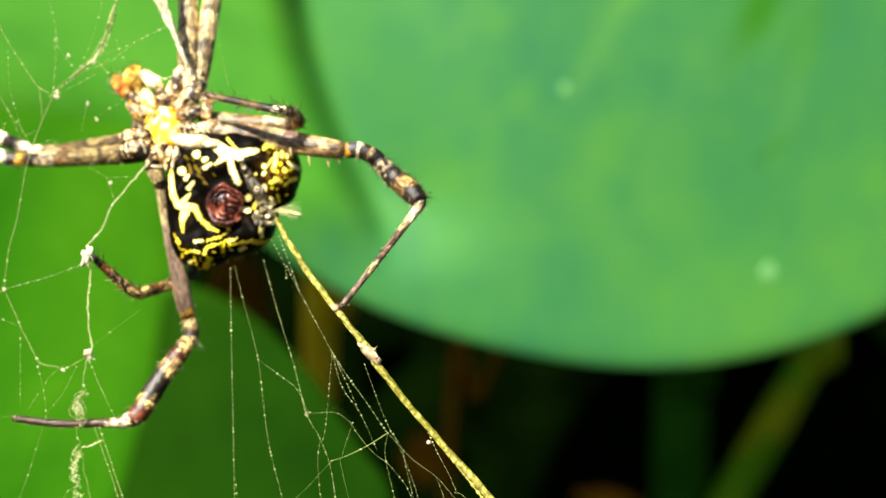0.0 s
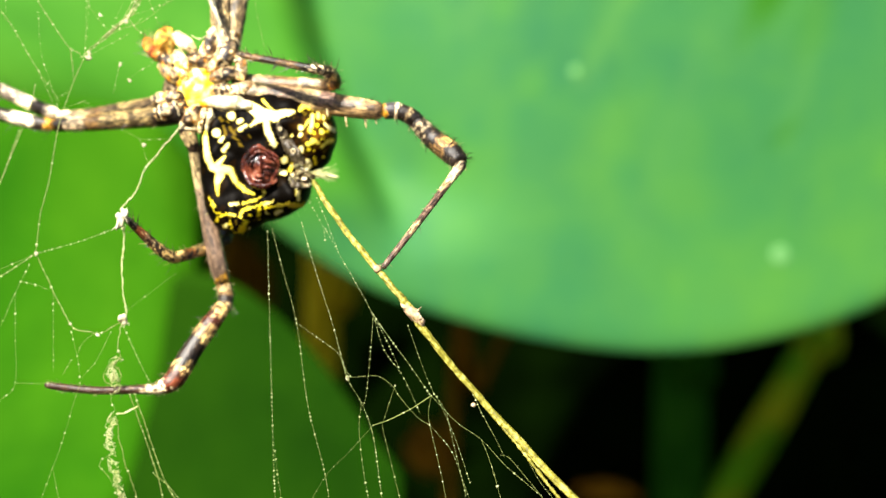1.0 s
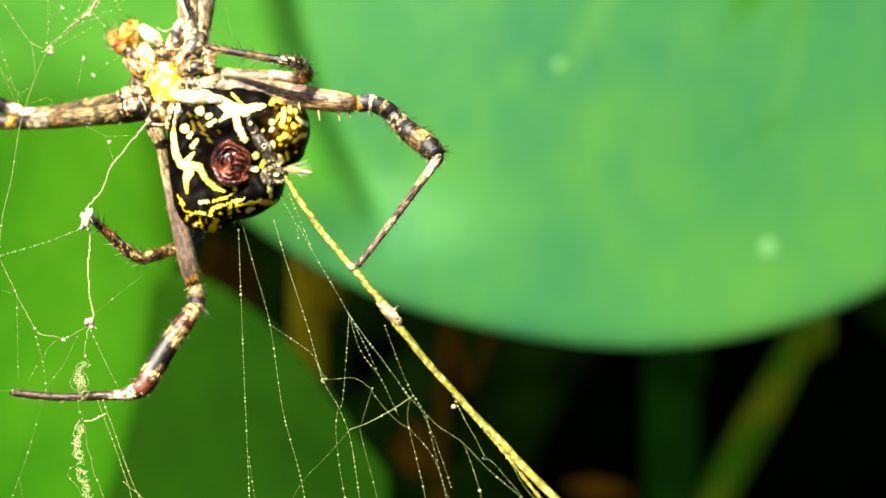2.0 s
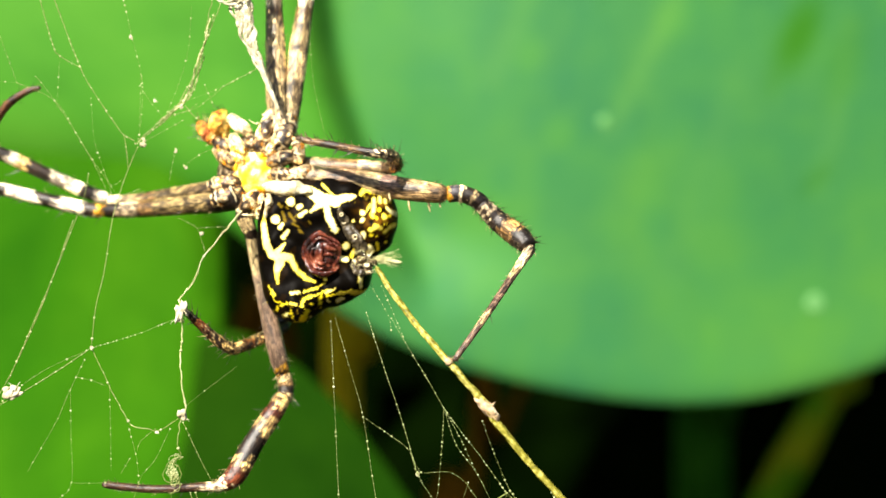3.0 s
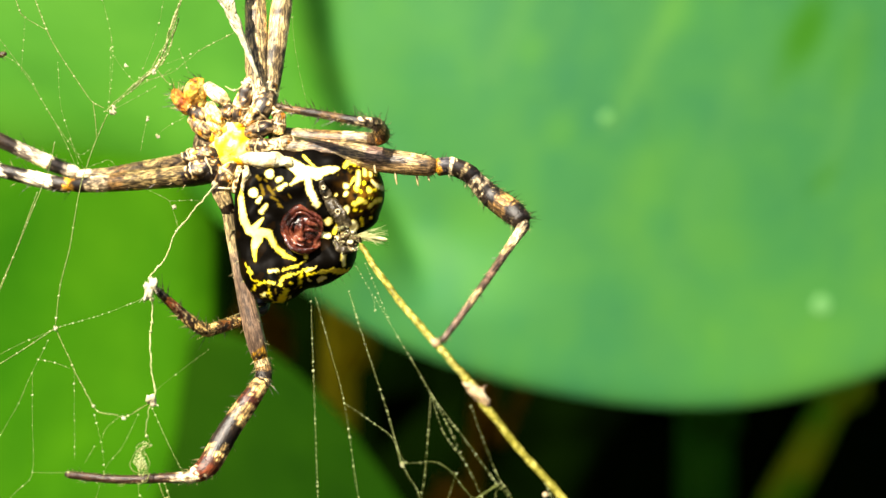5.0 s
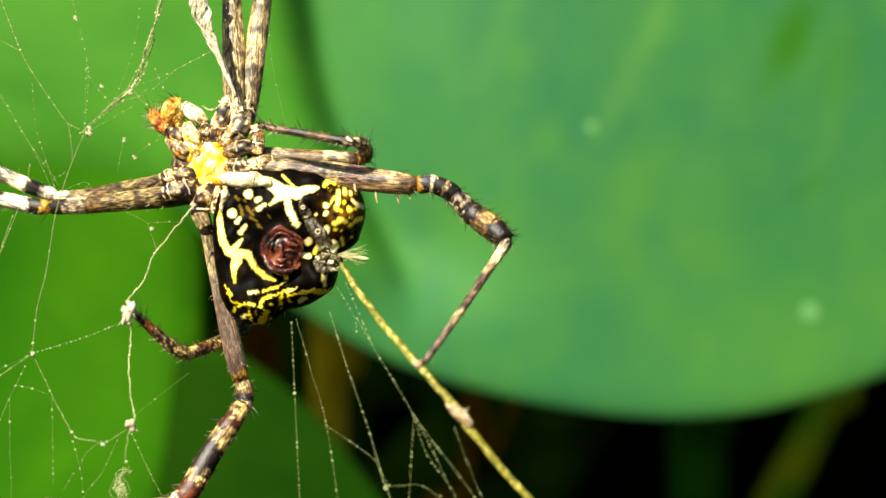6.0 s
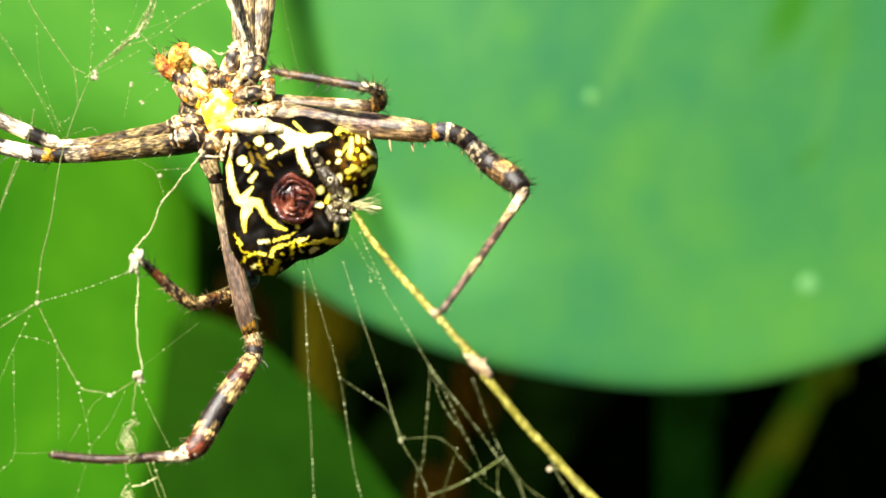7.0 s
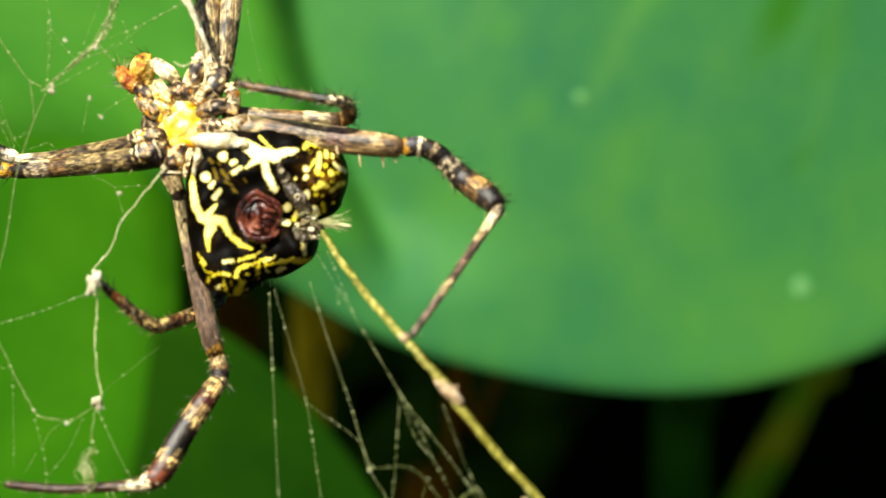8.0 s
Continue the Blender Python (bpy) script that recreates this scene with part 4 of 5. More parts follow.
for _ in range(22):
    fx, fz, turn, ln = fleck.uniform(-4.2, 0.2), fleck.uniform(-5.4, -3.6), fleck.uniform(-0.3, 0.9), fleck.uniform(0.05, 0.3)
    size = fleck.uniform(0.03, 0.07)
    MARKS.append((MIDDLE.x + fx, MIDDLE.z + fz, MIDDLE.x + fx + ln * math.cos(turn), MIDDLE.z + fz + ln * math.sin(turn), size, size, fleck.choice((0, 0, 0.5, -1))))
for _ in range(12):
    fx, fz, size = fleck.uniform(2.4, 5.0), fleck.uniform(0.4, 4.2), fleck.uniform(0.03, 0.07)
    MARKS.append((MIDDLE.x + fx, MIDDLE.z + fz, MIDDLE.x + fx + 0.05, MIDDLE.z + fz + 0.1, size, size, fleck.choice((0, -1))))


def pigment(x, z):
    """Skin colour of the underside: yellow and ivory strokes on black."""
    wob = Vector((x * 1.7, 0, z * 1.7))
    ragged = 0.05 + 0.09 * max(0.0, min(1.0, (-6.7 - z) / 0.8))
    x += 0.07 * noise.noise(wob) + ragged * noise.noise(wob * 3.3)
    z += 0.07 * noise.noise(wob + Vector((7, 0, 0))) + ragged * noise.noise(wob * 3.3 + Vector((3, 5, 0)))
    best, kind = 9.0, 0
    for x0, z0, x1, z1, r0, r1, k in MARKS:
        dx, dz = x1 - x0, z1 - z0
        t = max(0.0, min(1.0, ((x - x0) * dx + (z - z0) * dz) / (dx * dx + dz * dz + 1e-9)))
        d = math.hypot(x - x0 - t * dx, z - z0 - t * dz) - r0 - (r1 - r0) * t
        if d < best:
            best, kind = d, k
    a = max(0.0, min(1.0, 0.3 - best / 0.07))
    a = a * a * (3 - 2 * a)
    rim = max(0.0, min(1.0, 1.0 + best / 0.13))
    grain = min(1.6, max(0.1, 0.75 + 1.9 * noise.noise(Vector((x * 4.5, 7, z * 4.5)))))
    edge = tuple(c * grain for c in FLESH) if kind > 1 else YELLOW if kind >= 0 else OLIVE
    light = tuple(y + (i - y) * kind for i, y in zip(IVORY, YELLOW)) if 0 <= kind <= 1 else edge
    light = tuple(l + (y - l) * rim * 0.9 for l, y in zip(light, edge))
    base = (0.0022, 0.0016, 0.001)
    haze = noise.noise(Vector((x * 1.1 + 4, 2, z * 1.1)))
    if haze > 0.25:
        base = (0.007, 0.0035, 0.001)
    veil = math.exp(-((x - 8.5) ** 2 + (z + 2.2) ** 2) / 1.6) * max(0.0, 0.5 + 1.6 * noise.noise(Vector((x * 2.6, 5, z * 2.6))))
    base = tuple(b + (v - b) * min(1.0, veil) for b, v in zip(base, (0.13, 0.055, 0.004)))
    return tuple(b + (l - b) * a for b, l in zip(base, light))


BELLY_ANG = np.radians([a for a, _ in RADII])
BELLY_RAD = [r for _, r in RADII]


def belly_radius(th):
    return sum(float(np.interp((th + k * 0.05) % (2 * math.pi), BELLY_ANG, BELLY_RAD)) for k in (-1, 0, 1)) / 3


def belly_depth(x, z, up):
    """y of the underside at (x, z) from the middle; up: 1 at the crown, 0 at the rim."""
    y = -3.0 * up**0.6 - 0.35 * noise.noise(Vector((x * 0.9, 1.5, z * 0.9))) * min(1.0, up * 3)
    y += 0.4 * math.exp(-((x - 2.6) ** 2 + (z + 0.6) ** 2) / 1.0)
    return y - sum(h * math.exp(-((x - bx) ** 2 + (z - bz) ** 2) / (w * w)) for bx, bz, w, h in BULGES)


def on_belly(x, z, lift=0.0):
    """The place on the underside seen at (x, z), raised by lift."""
    dx, dz = x - MIDDLE.x, z - MIDDLE.z
    s = min(0.99, math.hypot(dx, dz) / belly_radius(math.atan2(dz, dx) % (2 * math.pi)))
    return Vector((x, MIDDLE.y + belly_depth(dx, dz, math.sqrt(1 - s ** (2 / 0.48))) - lift, z))


def abdomen():
    bm = bmesh.new()
    layer = bm.verts.layers.float_color.new("tint")
    rings, spokes = 200, 340
    grid = []
    for j in range(rings + 1):
        phi = math.pi * j / rings
        line = []
        for i in range(spokes):
            th = 2 * math.pi * i / spokes
            front = phi < math.pi / 2
            s = math.sin(phi) ** (0.48 if front else 0.9) if 0 < j < rings else 0.0
            r = belly_radius(th)
            x, z = r * s * math.cos(th), r * s * math.sin(th)
            y = belly_depth(x, z, math.cos(phi)) if front else belly_depth(x, z, 0.0) * math.sin(phi) ** 2 - math.cos(phi) * 4.6
            p = MIDDLE + Vector((x, y, z))
            v = bm.verts.new(p)
            # the underside faces a little to one side, and its pattern lies square to that
            c = pigment(p.x + 0.13 * (p.y + 1), p.z - 0.06 * (p.y + 1)) if phi < 1.9 else ((0.60, 0.46, 0.08) if math.sin(p.z * 3.0 + noise.noise(p)) > 0 else (0.03, 0.02, 0.01))
            v[layer] = (*c, 1)
            line.append(v)
        grid.append(line)
    for a, b in zip(grid, grid[1:]):
        for i in range(spokes):
            bm.faces.new((a[i], a[(i + 1) % spokes], b[(i + 1) % spokes], b[i]))
    bmesh.ops.remove_doubles(bm, verts=grid[0] + grid[-1], dist=1e-5)
    body = part("abdomen", scaled(bm), SKIN, spider, "black abdomen with yellow and ivory markings")
    front = on_belly(4.42, -4.70, 0.1)
    bm = bmesh.new()
    blob(bm, front + Vector((0, 0.25, 0)), (1.32, 0.45, 1.46), 0, 0.2, 3, 4)
    for r, t, dy, a0, a1 in ((1.26, 0.24, 0.05, 0.3, 5.4), (0.94, 0.13, -0.16, 1.0, 4.6), (0.62, 0.10, -0.26, 2.2, 5.6)):
        ring = []
        for k in range(41):
            a = a0 + (a1 - a0) * k / 40
            ring.append((front.x + r * 1.02 * math.cos(a), front.y + dy + 0.12 * math.sin(2 * a + r), front.z + r * 1.10 * math.sin(a), t * (0.35 + 0.65 * math.sin(math.pi * k / 40) ** 0.4) * (1 + 0.25 * math.sin(3 * a + r))))
        sweep(bm, ring, 12)
    for x0, z0, x1, z1, t in ((-0.15, -0.75, 0.05, 0.75, 0.17), (0.05, 0.42, 0.85, 0.30, 0.14), (0.0, -0.02, 0.80, -0.10, 0.13), (0.35, 0.75, 0.90, 0.55, 0.12)):
        sweep(bm, spline([(front.x + x0, front.y - 0.15, front.z + z0, t * 0.5), (front.x + (x0 + x1) / 2, front.y - 0.34, front.z + (z0 + z1) / 2 + 0.05, t), (front.x + x1, front.y - 0.18, front.z + z1, t * 0.5)], 8), 10)
    for v in bm.verts:
        v.co += 0.26 * noise.noise_vector(v.co * 0.9) + 0.06 * noise.noise_vector(v.co * 4.0)
    part("epigyne", scaled(bm), RED, body, "glossy red-brown ringed plate")
    for line in (((0.2, 0.25, 0.26), (1.0, 0.08, 0.46), (1.9, -0.05, 0.50), (2.8, -0.10, 0.44), (3.7, -0.32, 0.16)), ((0.5, -0.35, 0.10), (0.62, -0.9, 0.22), (0.45, -1.5, 0.20), (0.35, -2.1, 0.10))):
        bm = bmesh.new()
        sweep(bm, spline([(*on_belly(x, z, 0.12), r) for x, z, r in line], 12), 16)
        for v in bm.verts:
            v.co += 0.22 * noise.noise_vector(v.co * 1.7) + 0.08 * noise.noise_vector(v.co * 6.0)
        part("waist_fold", scaled(bm), CREAM, body, "cream wrinkled skin at the waist")
    tip = on_belly(7.2, -5.4, 0.2)
    rng = random.Random(31)
    for k in range(22):
        a = k * 0.57
        bm = bmesh.new()
        base = tip + Vector((rng.uniform(0.1, 0.85) * math.cos(a) - 0.1, rng.uniform(0.1, 0.5), rng.uniform(0.2, 0.75) * math.sin(a) - 0.05))
        end = base + Vector((rng.uniform(0.1, 0.6), rng.uniform(-0.9, -0.4), rng.uniform(-0.3, 0.3)))
        sweep(bm, spline([(*base, 0.24), (*((base + end) / 2), 0.19), (*end, 0.05)], 6), 9)
        for v in bm.verts:
            v.co += 0.08 * noise.noise_vector(v.co * 3)
        part("spinneret", scaled(bm), CREAM if k % 4 == 0 else GREY, body, "grey-brown silk spinneret")
    for line in (((5.62, -1.55, 0.16), (5.84, -2.2, 0.34), (6.1, -2.85, 0.36), (6.42, -3.4, 0.40), (6.78, -3.95, 0.34), (6.95, -4.7, 0.26)),
                 ((6.25, -2.6, 0.10), (6.62, -3.1, 0.24), (7.05, -3.8, 0.28), (7.35, -4.5, 0.26)),
                 ((6.45, -5.3, 0.10), (6.6, -5.85, 0.24), (7.1, -6.12, 0.26), (7.65, -5.95, 0.18))):
        bm = bmesh.new()
        rows = spline([(*on_belly(x, z, 0.05), r) for x, z, r in line], 12)
        for i, r in enumerate(rows):
            r[3] *= 1 + 0.3 * math.sin(i * 1.3) * noise.noise(Vector((i * 0.4, line[0][0], 0)))
        sweep(bm, rows, 16)
        for v in bm.verts:
            v.co += 0.10 * noise.noise_vector(v.co * 3)
        part("tail_fold", scaled(bm), FOLD, body, "grey wrinkled fold of skin")
    for x, z, r in ((5.78, -2.0, 0.11), (5.93, -2.53, 0.11), (6.68, -3.58, 0.15)):
        bm = bmesh.new()
        c = on_belly(x, z, 0.36)
        sweep(bm, [(c.x + r * math.cos(k * 0.4), c.y, c.z + r * math.sin(k * 0.4), 0.04) for k in range(17)], 6)
        part("pore", scaled(bm), CREAM, body, "small pale ring in the skin")
    rng = random.Random(12)
    bm = bmesh.new()
    root = on_belly(7.75, -5.3, 0.6)
    for k in range(64):
        a, ln = rng.uniform(-0.4, 0.5) * rng.uniform(0.3, 1.0), rng.uniform(0.9, 2.3)
        end = root + Vector((math.cos(a) * ln, rng.uniform(-0.6, 0.4), math.sin(a) * ln))
        mid = (root + end) / 2 + Vector((0, 0, rng.uniform(0.0, 0.35)))
        sweep(bm, spline([(*(root + Vector((0, 0, rng.uniform(-0.3, 0.3)))), 0.016), (*mid, 0.013), (*end, 0.006)], 5), 4)
    for k in range(60):
        b = tip + Vector((rng.uniform(-0.9, 0.7), rng.uniform(-0.7, -0.1), rng.uniform(-0.9, 0.9)))
        cone(bm, b, b + Vector((rng.uniform(-0.2, 0.7), rng.uniform(-0.6, -0.1), rng.uniform(-0.4, 0.4))), 0.03)
    sweep(bm, spline([(*(root + Vector((0.9, -0.1, 0.05))), 0.03), (*(root + Vector((1.4, -0.2, 0.0))), 0.10), (*(root + Vector((1.85, -0.25, -0.08))), 0.13), (*(root + Vector((2.1, -0.3, -0.1))), 0.05)], 8), 8)
    tagged(part("silk_tuft", scaled(bm), SILK, body, "wispy tuft of fresh silk"), kind="stuff")
    bm = bmesh.new()
    for k in range(90):
        th = rng.uniform(0, 6.283)
        r = belly_radius(th) * 0.97
        p = MIDDLE + Vector((r * math.cos(th), rng.uniform(-1.0, 0.5), r * math.sin(th)))
        cone(bm, p, p + Vector((math.cos(th), -0.3, math.sin(th))) * rng.uniform(0.3, 0.75), 0.02)
    tagged(part("hairs", scaled(bm), SILK, body, "short pale hairs", smooth=False), kind="stuff")


cephalothorax()
abdomen()
right_hind_leg()
left_hind_leg()
swinging_leg, swinging_hip = right_third_leg()
left_third_leg()
front_legs_right()
front_legs_left()

# ---- the web ----
web = new("spider_web")
web.location = ORIGIN
tagged(web, "torn tangle of pale beaded silk threads stretched before the leaves", "web")


def thread(points, radius=0.04, beads=0.0, wave=0.0, seed=0, name="thread", material=None, sides=5):
    """One silk thread through points; beads: droplets for each millimetre; wave: crumpling."""
    rng = random.Random(seed + len(points))
    material = material or (SILK if radius > 0.062 else STRAND)
    radius *= 0.24 if radius < 0.05 else (0.50 if radius < 0.062 else 0.62)
    thick = radius > 0.04
    rows = spline([(*p, radius) for p in points], 34 if thick else 14)
    bm = bmesh.new()
    for i, r in enumerate(rows):
        q = Vector(r[:3])
        if wave:
            r[0] += wave * (noise.noise(q * 1.1 + Vector((seed, 0, 0))) + 0.6 * noise.noise(q * 3.1))
            r[2] += wave * (noise.noise(q * 1.1 + Vector((0, seed, 9))) + 0.6 * noise.noise(q * 3.1 + Vector((4, 4, 4))))
        r[3] *= 1 + (0.9 * noise.noise(q * 4.5) if thick else 0.5 * noise.noise(q * 2.3))
    sweep(bm, rows, sides)
    if beads:
        due = 0.0
        for a, b in zip(rows, rows[1:]):
            ln = float(np.linalg.norm(b[:3] - a[:3]))
            gone = 0.0
            while due < ln - gone:
                gone += due
                due = rng.uniform(0.5, 1.4) / (beads * 0.9)
                c = a[:3] + (b[:3] - a[:3]) * (gone / ln)
                s = max(radius * 1.15, 0.027) * (1.0 + 1.7 * rng.random() ** 2.2) * (1.45 if rng.random() < 0.05 else 1.0)
                made = bmesh.ops.create_icosphere(bm, subdivisions=1, radius=s, matrix=Matrix.Translation(c.tolist()))["verts"]
                for f in {f for v in made for f in v.link_faces}:
                    f.material_index = 1
            due -= ln - gone
    ob = part(name, scaled(bm), material, web)
    ob.data.materials.append(BEAD)
    return ob


def dragline():
    pts = [(*(8.21, -2.03, -5.82), 0.20), (*(9.45, -3.4, -7.72), 0.23), (*(11.3, -5.7, -10.1), 0.24), (*(13.15, -7.5, -12.2), 0.24), (*(14.3, -8.1, -13.55), 0.24), (*(15.45, -8.3, -14.95), 0.34), (*(16.2, -8.3, -16.2), 0.27), (*(18.95, -8.3, -19.6), 0.24),
           (*(21.85, -8.9, -22.8), 0.28), (*(25.51, -10.2, -26.63), 0.28), (*(31.92, -11.17, -33.36), 0.3)]
    bm = bmesh.new()
    rows = spline(pts, 24)
    for i, r in enumerate(rows):
        r[3] *= 0.80 + 0.14 * noise.noise(Vector((i * 0.3, 2, 0)))
    sweep(bm, rows, 12)
    for k in range(3):
        ph = k * 2.1
        sweep(bm, [(r[0] + 0.8 * r[3] * math.cos(ph + i * 0.09), r[1] + 0.8 * r[3] * math.sin(ph + i * 0.09), r[2] + 0.8 * r[3] * math.sin(ph + i * 0.09), r[3] * 0.4) for i, r in enumerate(rows)], 6)
    part("dragline", scaled(bm), CORD, web, "thick yellowish silk cord with a knot")
    bm = bmesh.new()
    blob(bm, (15.42, -8.35, -15.0), (0.95, 0.34, 0.36), -47, 0.5, 4, 3)
    blob(bm, (13.0, -7.6, -12.0), (0.3, 0.25, 0.28), -45, 0.5, 5, 2)
    blob(bm, (19.38, -7.84, -21.09), (0.17, 0.15, 0.16), 0, 0.2, 7, 2)
    cone(bm, (15.6, -8.5, -14.85), (15.95, -8.8, -14.45), 0.12)
    part("knot", scaled(bm), KNOT, web, "pale knot in the cord")


dragline()


def lower_threads():
    thread([(5.02, -2.82, -9.39), (5.2, -3.53, -13.75), (5.41, -3.98, -20.4), (5.65, -4.37, -27.77), (5.87, -4.58, -33.97)], 0.04, 3.5, 0, 1)
    thread([(5.66, -4.27, -24.67), (5.89, -4.39, -26.6), (6.21, -4.52, -28.53)], 0.03, 2.0, 0, 2)
    thread([(5.34, -2.85, -9.2), (6.2, -3.56, -12.17), (7.16, -3.78, -15.84), (8.03, -4.76, -21.49), (9.21, -5.19, -26.08), (9.78, -5.45, -29.89)], 0.04, 3.0, 0, 3)
    thread([(7.16, -3.78, -15.84), (9.03, -4.64, -17.03), (10.23, -5.27, -17.94), (10.73, -5.41, -19.47)], 0.03, 2.5, 0, 4)
    thread([(7.49, -3.21, -8.82), (8.55, -4.25, -12.16), (9.83, -4.96, -16.03), (10.81, -5.43, -19.47), (11.78, -5.69, -21.19), (12.55, -5.97, -23.26), (13, -6.21, -26.28), (13.52, -6.5, -30.42)], 0.04, 3.5, 0, 5)
    thread([(10.03, -5.11, -16.79), (10.61, -5.39, -18.71), (11.09, -5.48, -19.47)], 0.03, 2.5, 0, 6)
    thread([(9.19, -3.65, -9.23), (10.21, -4.53, -10.99), (11.82, -5.74, -13.67), (12.62, -5.82, -15.13), (13.74, -6.82, -16.65), (14.88, -7.28, -18.13), (16.45, -7.39, -20.4)], 0.036, 3.0, 0, 7)
    thread([(16.45, -7.39, -20.4), (18.25, -7.86, -22.23), (19.89, -8.53, -23.32), (21.48, -9.39, -24.94), (23.59, -10.22, -26.67), (26.05, -10.77, -29.04)], 0.045, 1.2, 0, 8)
    thread([(12.62, -5.82, -15.13), (12.51, -6.04, -16.72), (12.17, -5.77, -20.21), (11.94, -5.74, -21.37)], 0.034, 2.5, 0, 9)
    thread([(10.73, -5.41, -19.47), (11.79, -5.66, -19.38), (12.95, -6.08, -19.33), (13.92, -6.46, -19.94), (14.3, -6.57, -20.51), (15.05, -6.81, -21.42), (15.81, -7.04, -22.15), (16.45, -7.25, -22.5)], 0.042, 0.6, 0, 10)
    thread([(11.78, -5.69, -21.19), (11.61, -5.71, -22.91), (11.87, -5.86, -25.57), (12.33, -6.09, -28.22), (12.71, -6.29, -31.23)], 0.036, 2.0, 0, 11)
    thread([(12.59, -5.97, -22.68), (13.71, -6.31, -22.26), (15.25, -6.88, -21.42), (16.57, -7.42, -20.51)], 0.056, 0.8, 0, 12)
    thread([(16.57, -7.42, -20.51), (16.38, -7.27, -21.56), (16.45, -7.25, -22.5), (16.93, -7.44, -24.55), (17.47, -7.76, -27.12), (18, -8.03, -30.8)], 0.045, 1.6, 0, 13)
    thread([(14.11, -6.54, -19.94), (13.33, -6.19, -22.28), (13.25, -6.17, -22.85), (14.08, -6.53, -26.23), (14.82, -6.88, -29.2)], 0.036, 1.0, 0, 14)
    thread([(12.62, -5.82, -15.13), (13.36, -6.51, -17.44), (14.68, -6.88, -19.32), (15.82, -7.06, -21.77)], 0.028, 2.5, 0, 15)
    thread([(12.62, -5.82, -15.13), (13.74, -6.79, -17.23), (14.57, -6.87, -19.13)], 0.022, 3.0, 0, 16)
    thread([(15.05, -8.22, -15.77), (15.63, -7.83, -17.5), (16.19, -7.55, -19.05), (16.76, -7.49, -20.39)], 0.03, 2.5, 0, 17)
    thread([(16.76, -7.49, -20.39), (17.51, -7.63, -21.5), (17.87, -7.74, -23), (18.4, -8.05, -25.19), (19.15, -8.49, -28.45)], 0.036, 2.5, 0, 18)
    thread([(16.94, -7.53, -20.58), (17.87, -7.74, -22.62), (18.42, -7.99, -24.08), (19.13, -8.42, -26.23)], 0.028, 2.5, 0, 19)
    thread([(16.45, -7.25, -22.5), (17.86, -7.77, -24.11), (18.58, -8.17, -25.91), (19.48, -8.62, -28.42)], 0.03, 2.0, 0, 20)
    thread([(19.37, -8.24, -20.38), (19.91, -8.42, -21.59), (20.79, -8.9, -23.18), (21.31, -9.25, -24.3)], 0.036, 2.5, 0, 21)
    thread([(19.89, -8.53, -23.32), (20.41, -8.88, -24.66), (20.93, -9.24, -26.44), (21.63, -9.46, -29.33)], 0.042, 2.0, 0, 22)
    thread([(21.13, -9.17, -24.24), (21.66, -9.42, -24.38), (22.71, -9.92, -25.57), (23.59, -10.22, -26.61), (25, -10.55, -28.35)], 0.04, 1.0, 0, 23)
    thread([(8.2, -5, -28.05), (9.41, -5.23, -26.07), (10.98, -5.59, -24.48), (12.59, -5.97, -22.68)], 0.026, 0.8, 0, 24)
    thread([(22.73, -9.82, -24.13), (23.42, -10.16, -25.52), (24.46, -10.47, -26.92)], 0.036, 1.5, 0, 25)
    thread([(19.73, -8.34, -20.48), (21.16, -8.95, -22.33), (22.55, -9.73, -23.96), (24.64, -10.52, -26.62), (27.82, -11.07, -30.42)], 0.15, 0.0, 0, 26, material=CORD)
    thread([(8.55, -3.05, -7.03), (9.39, -3.65, -9.03), (10.21, -4.53, -10.99)], 0.022, 3.0, 0, 27)
    thread([(7.95, -2.99, -7.22), (8.98, -3.55, -9.03), (9.21, -3.95, -10.21)], 0.022, 3.0, 0, 28)


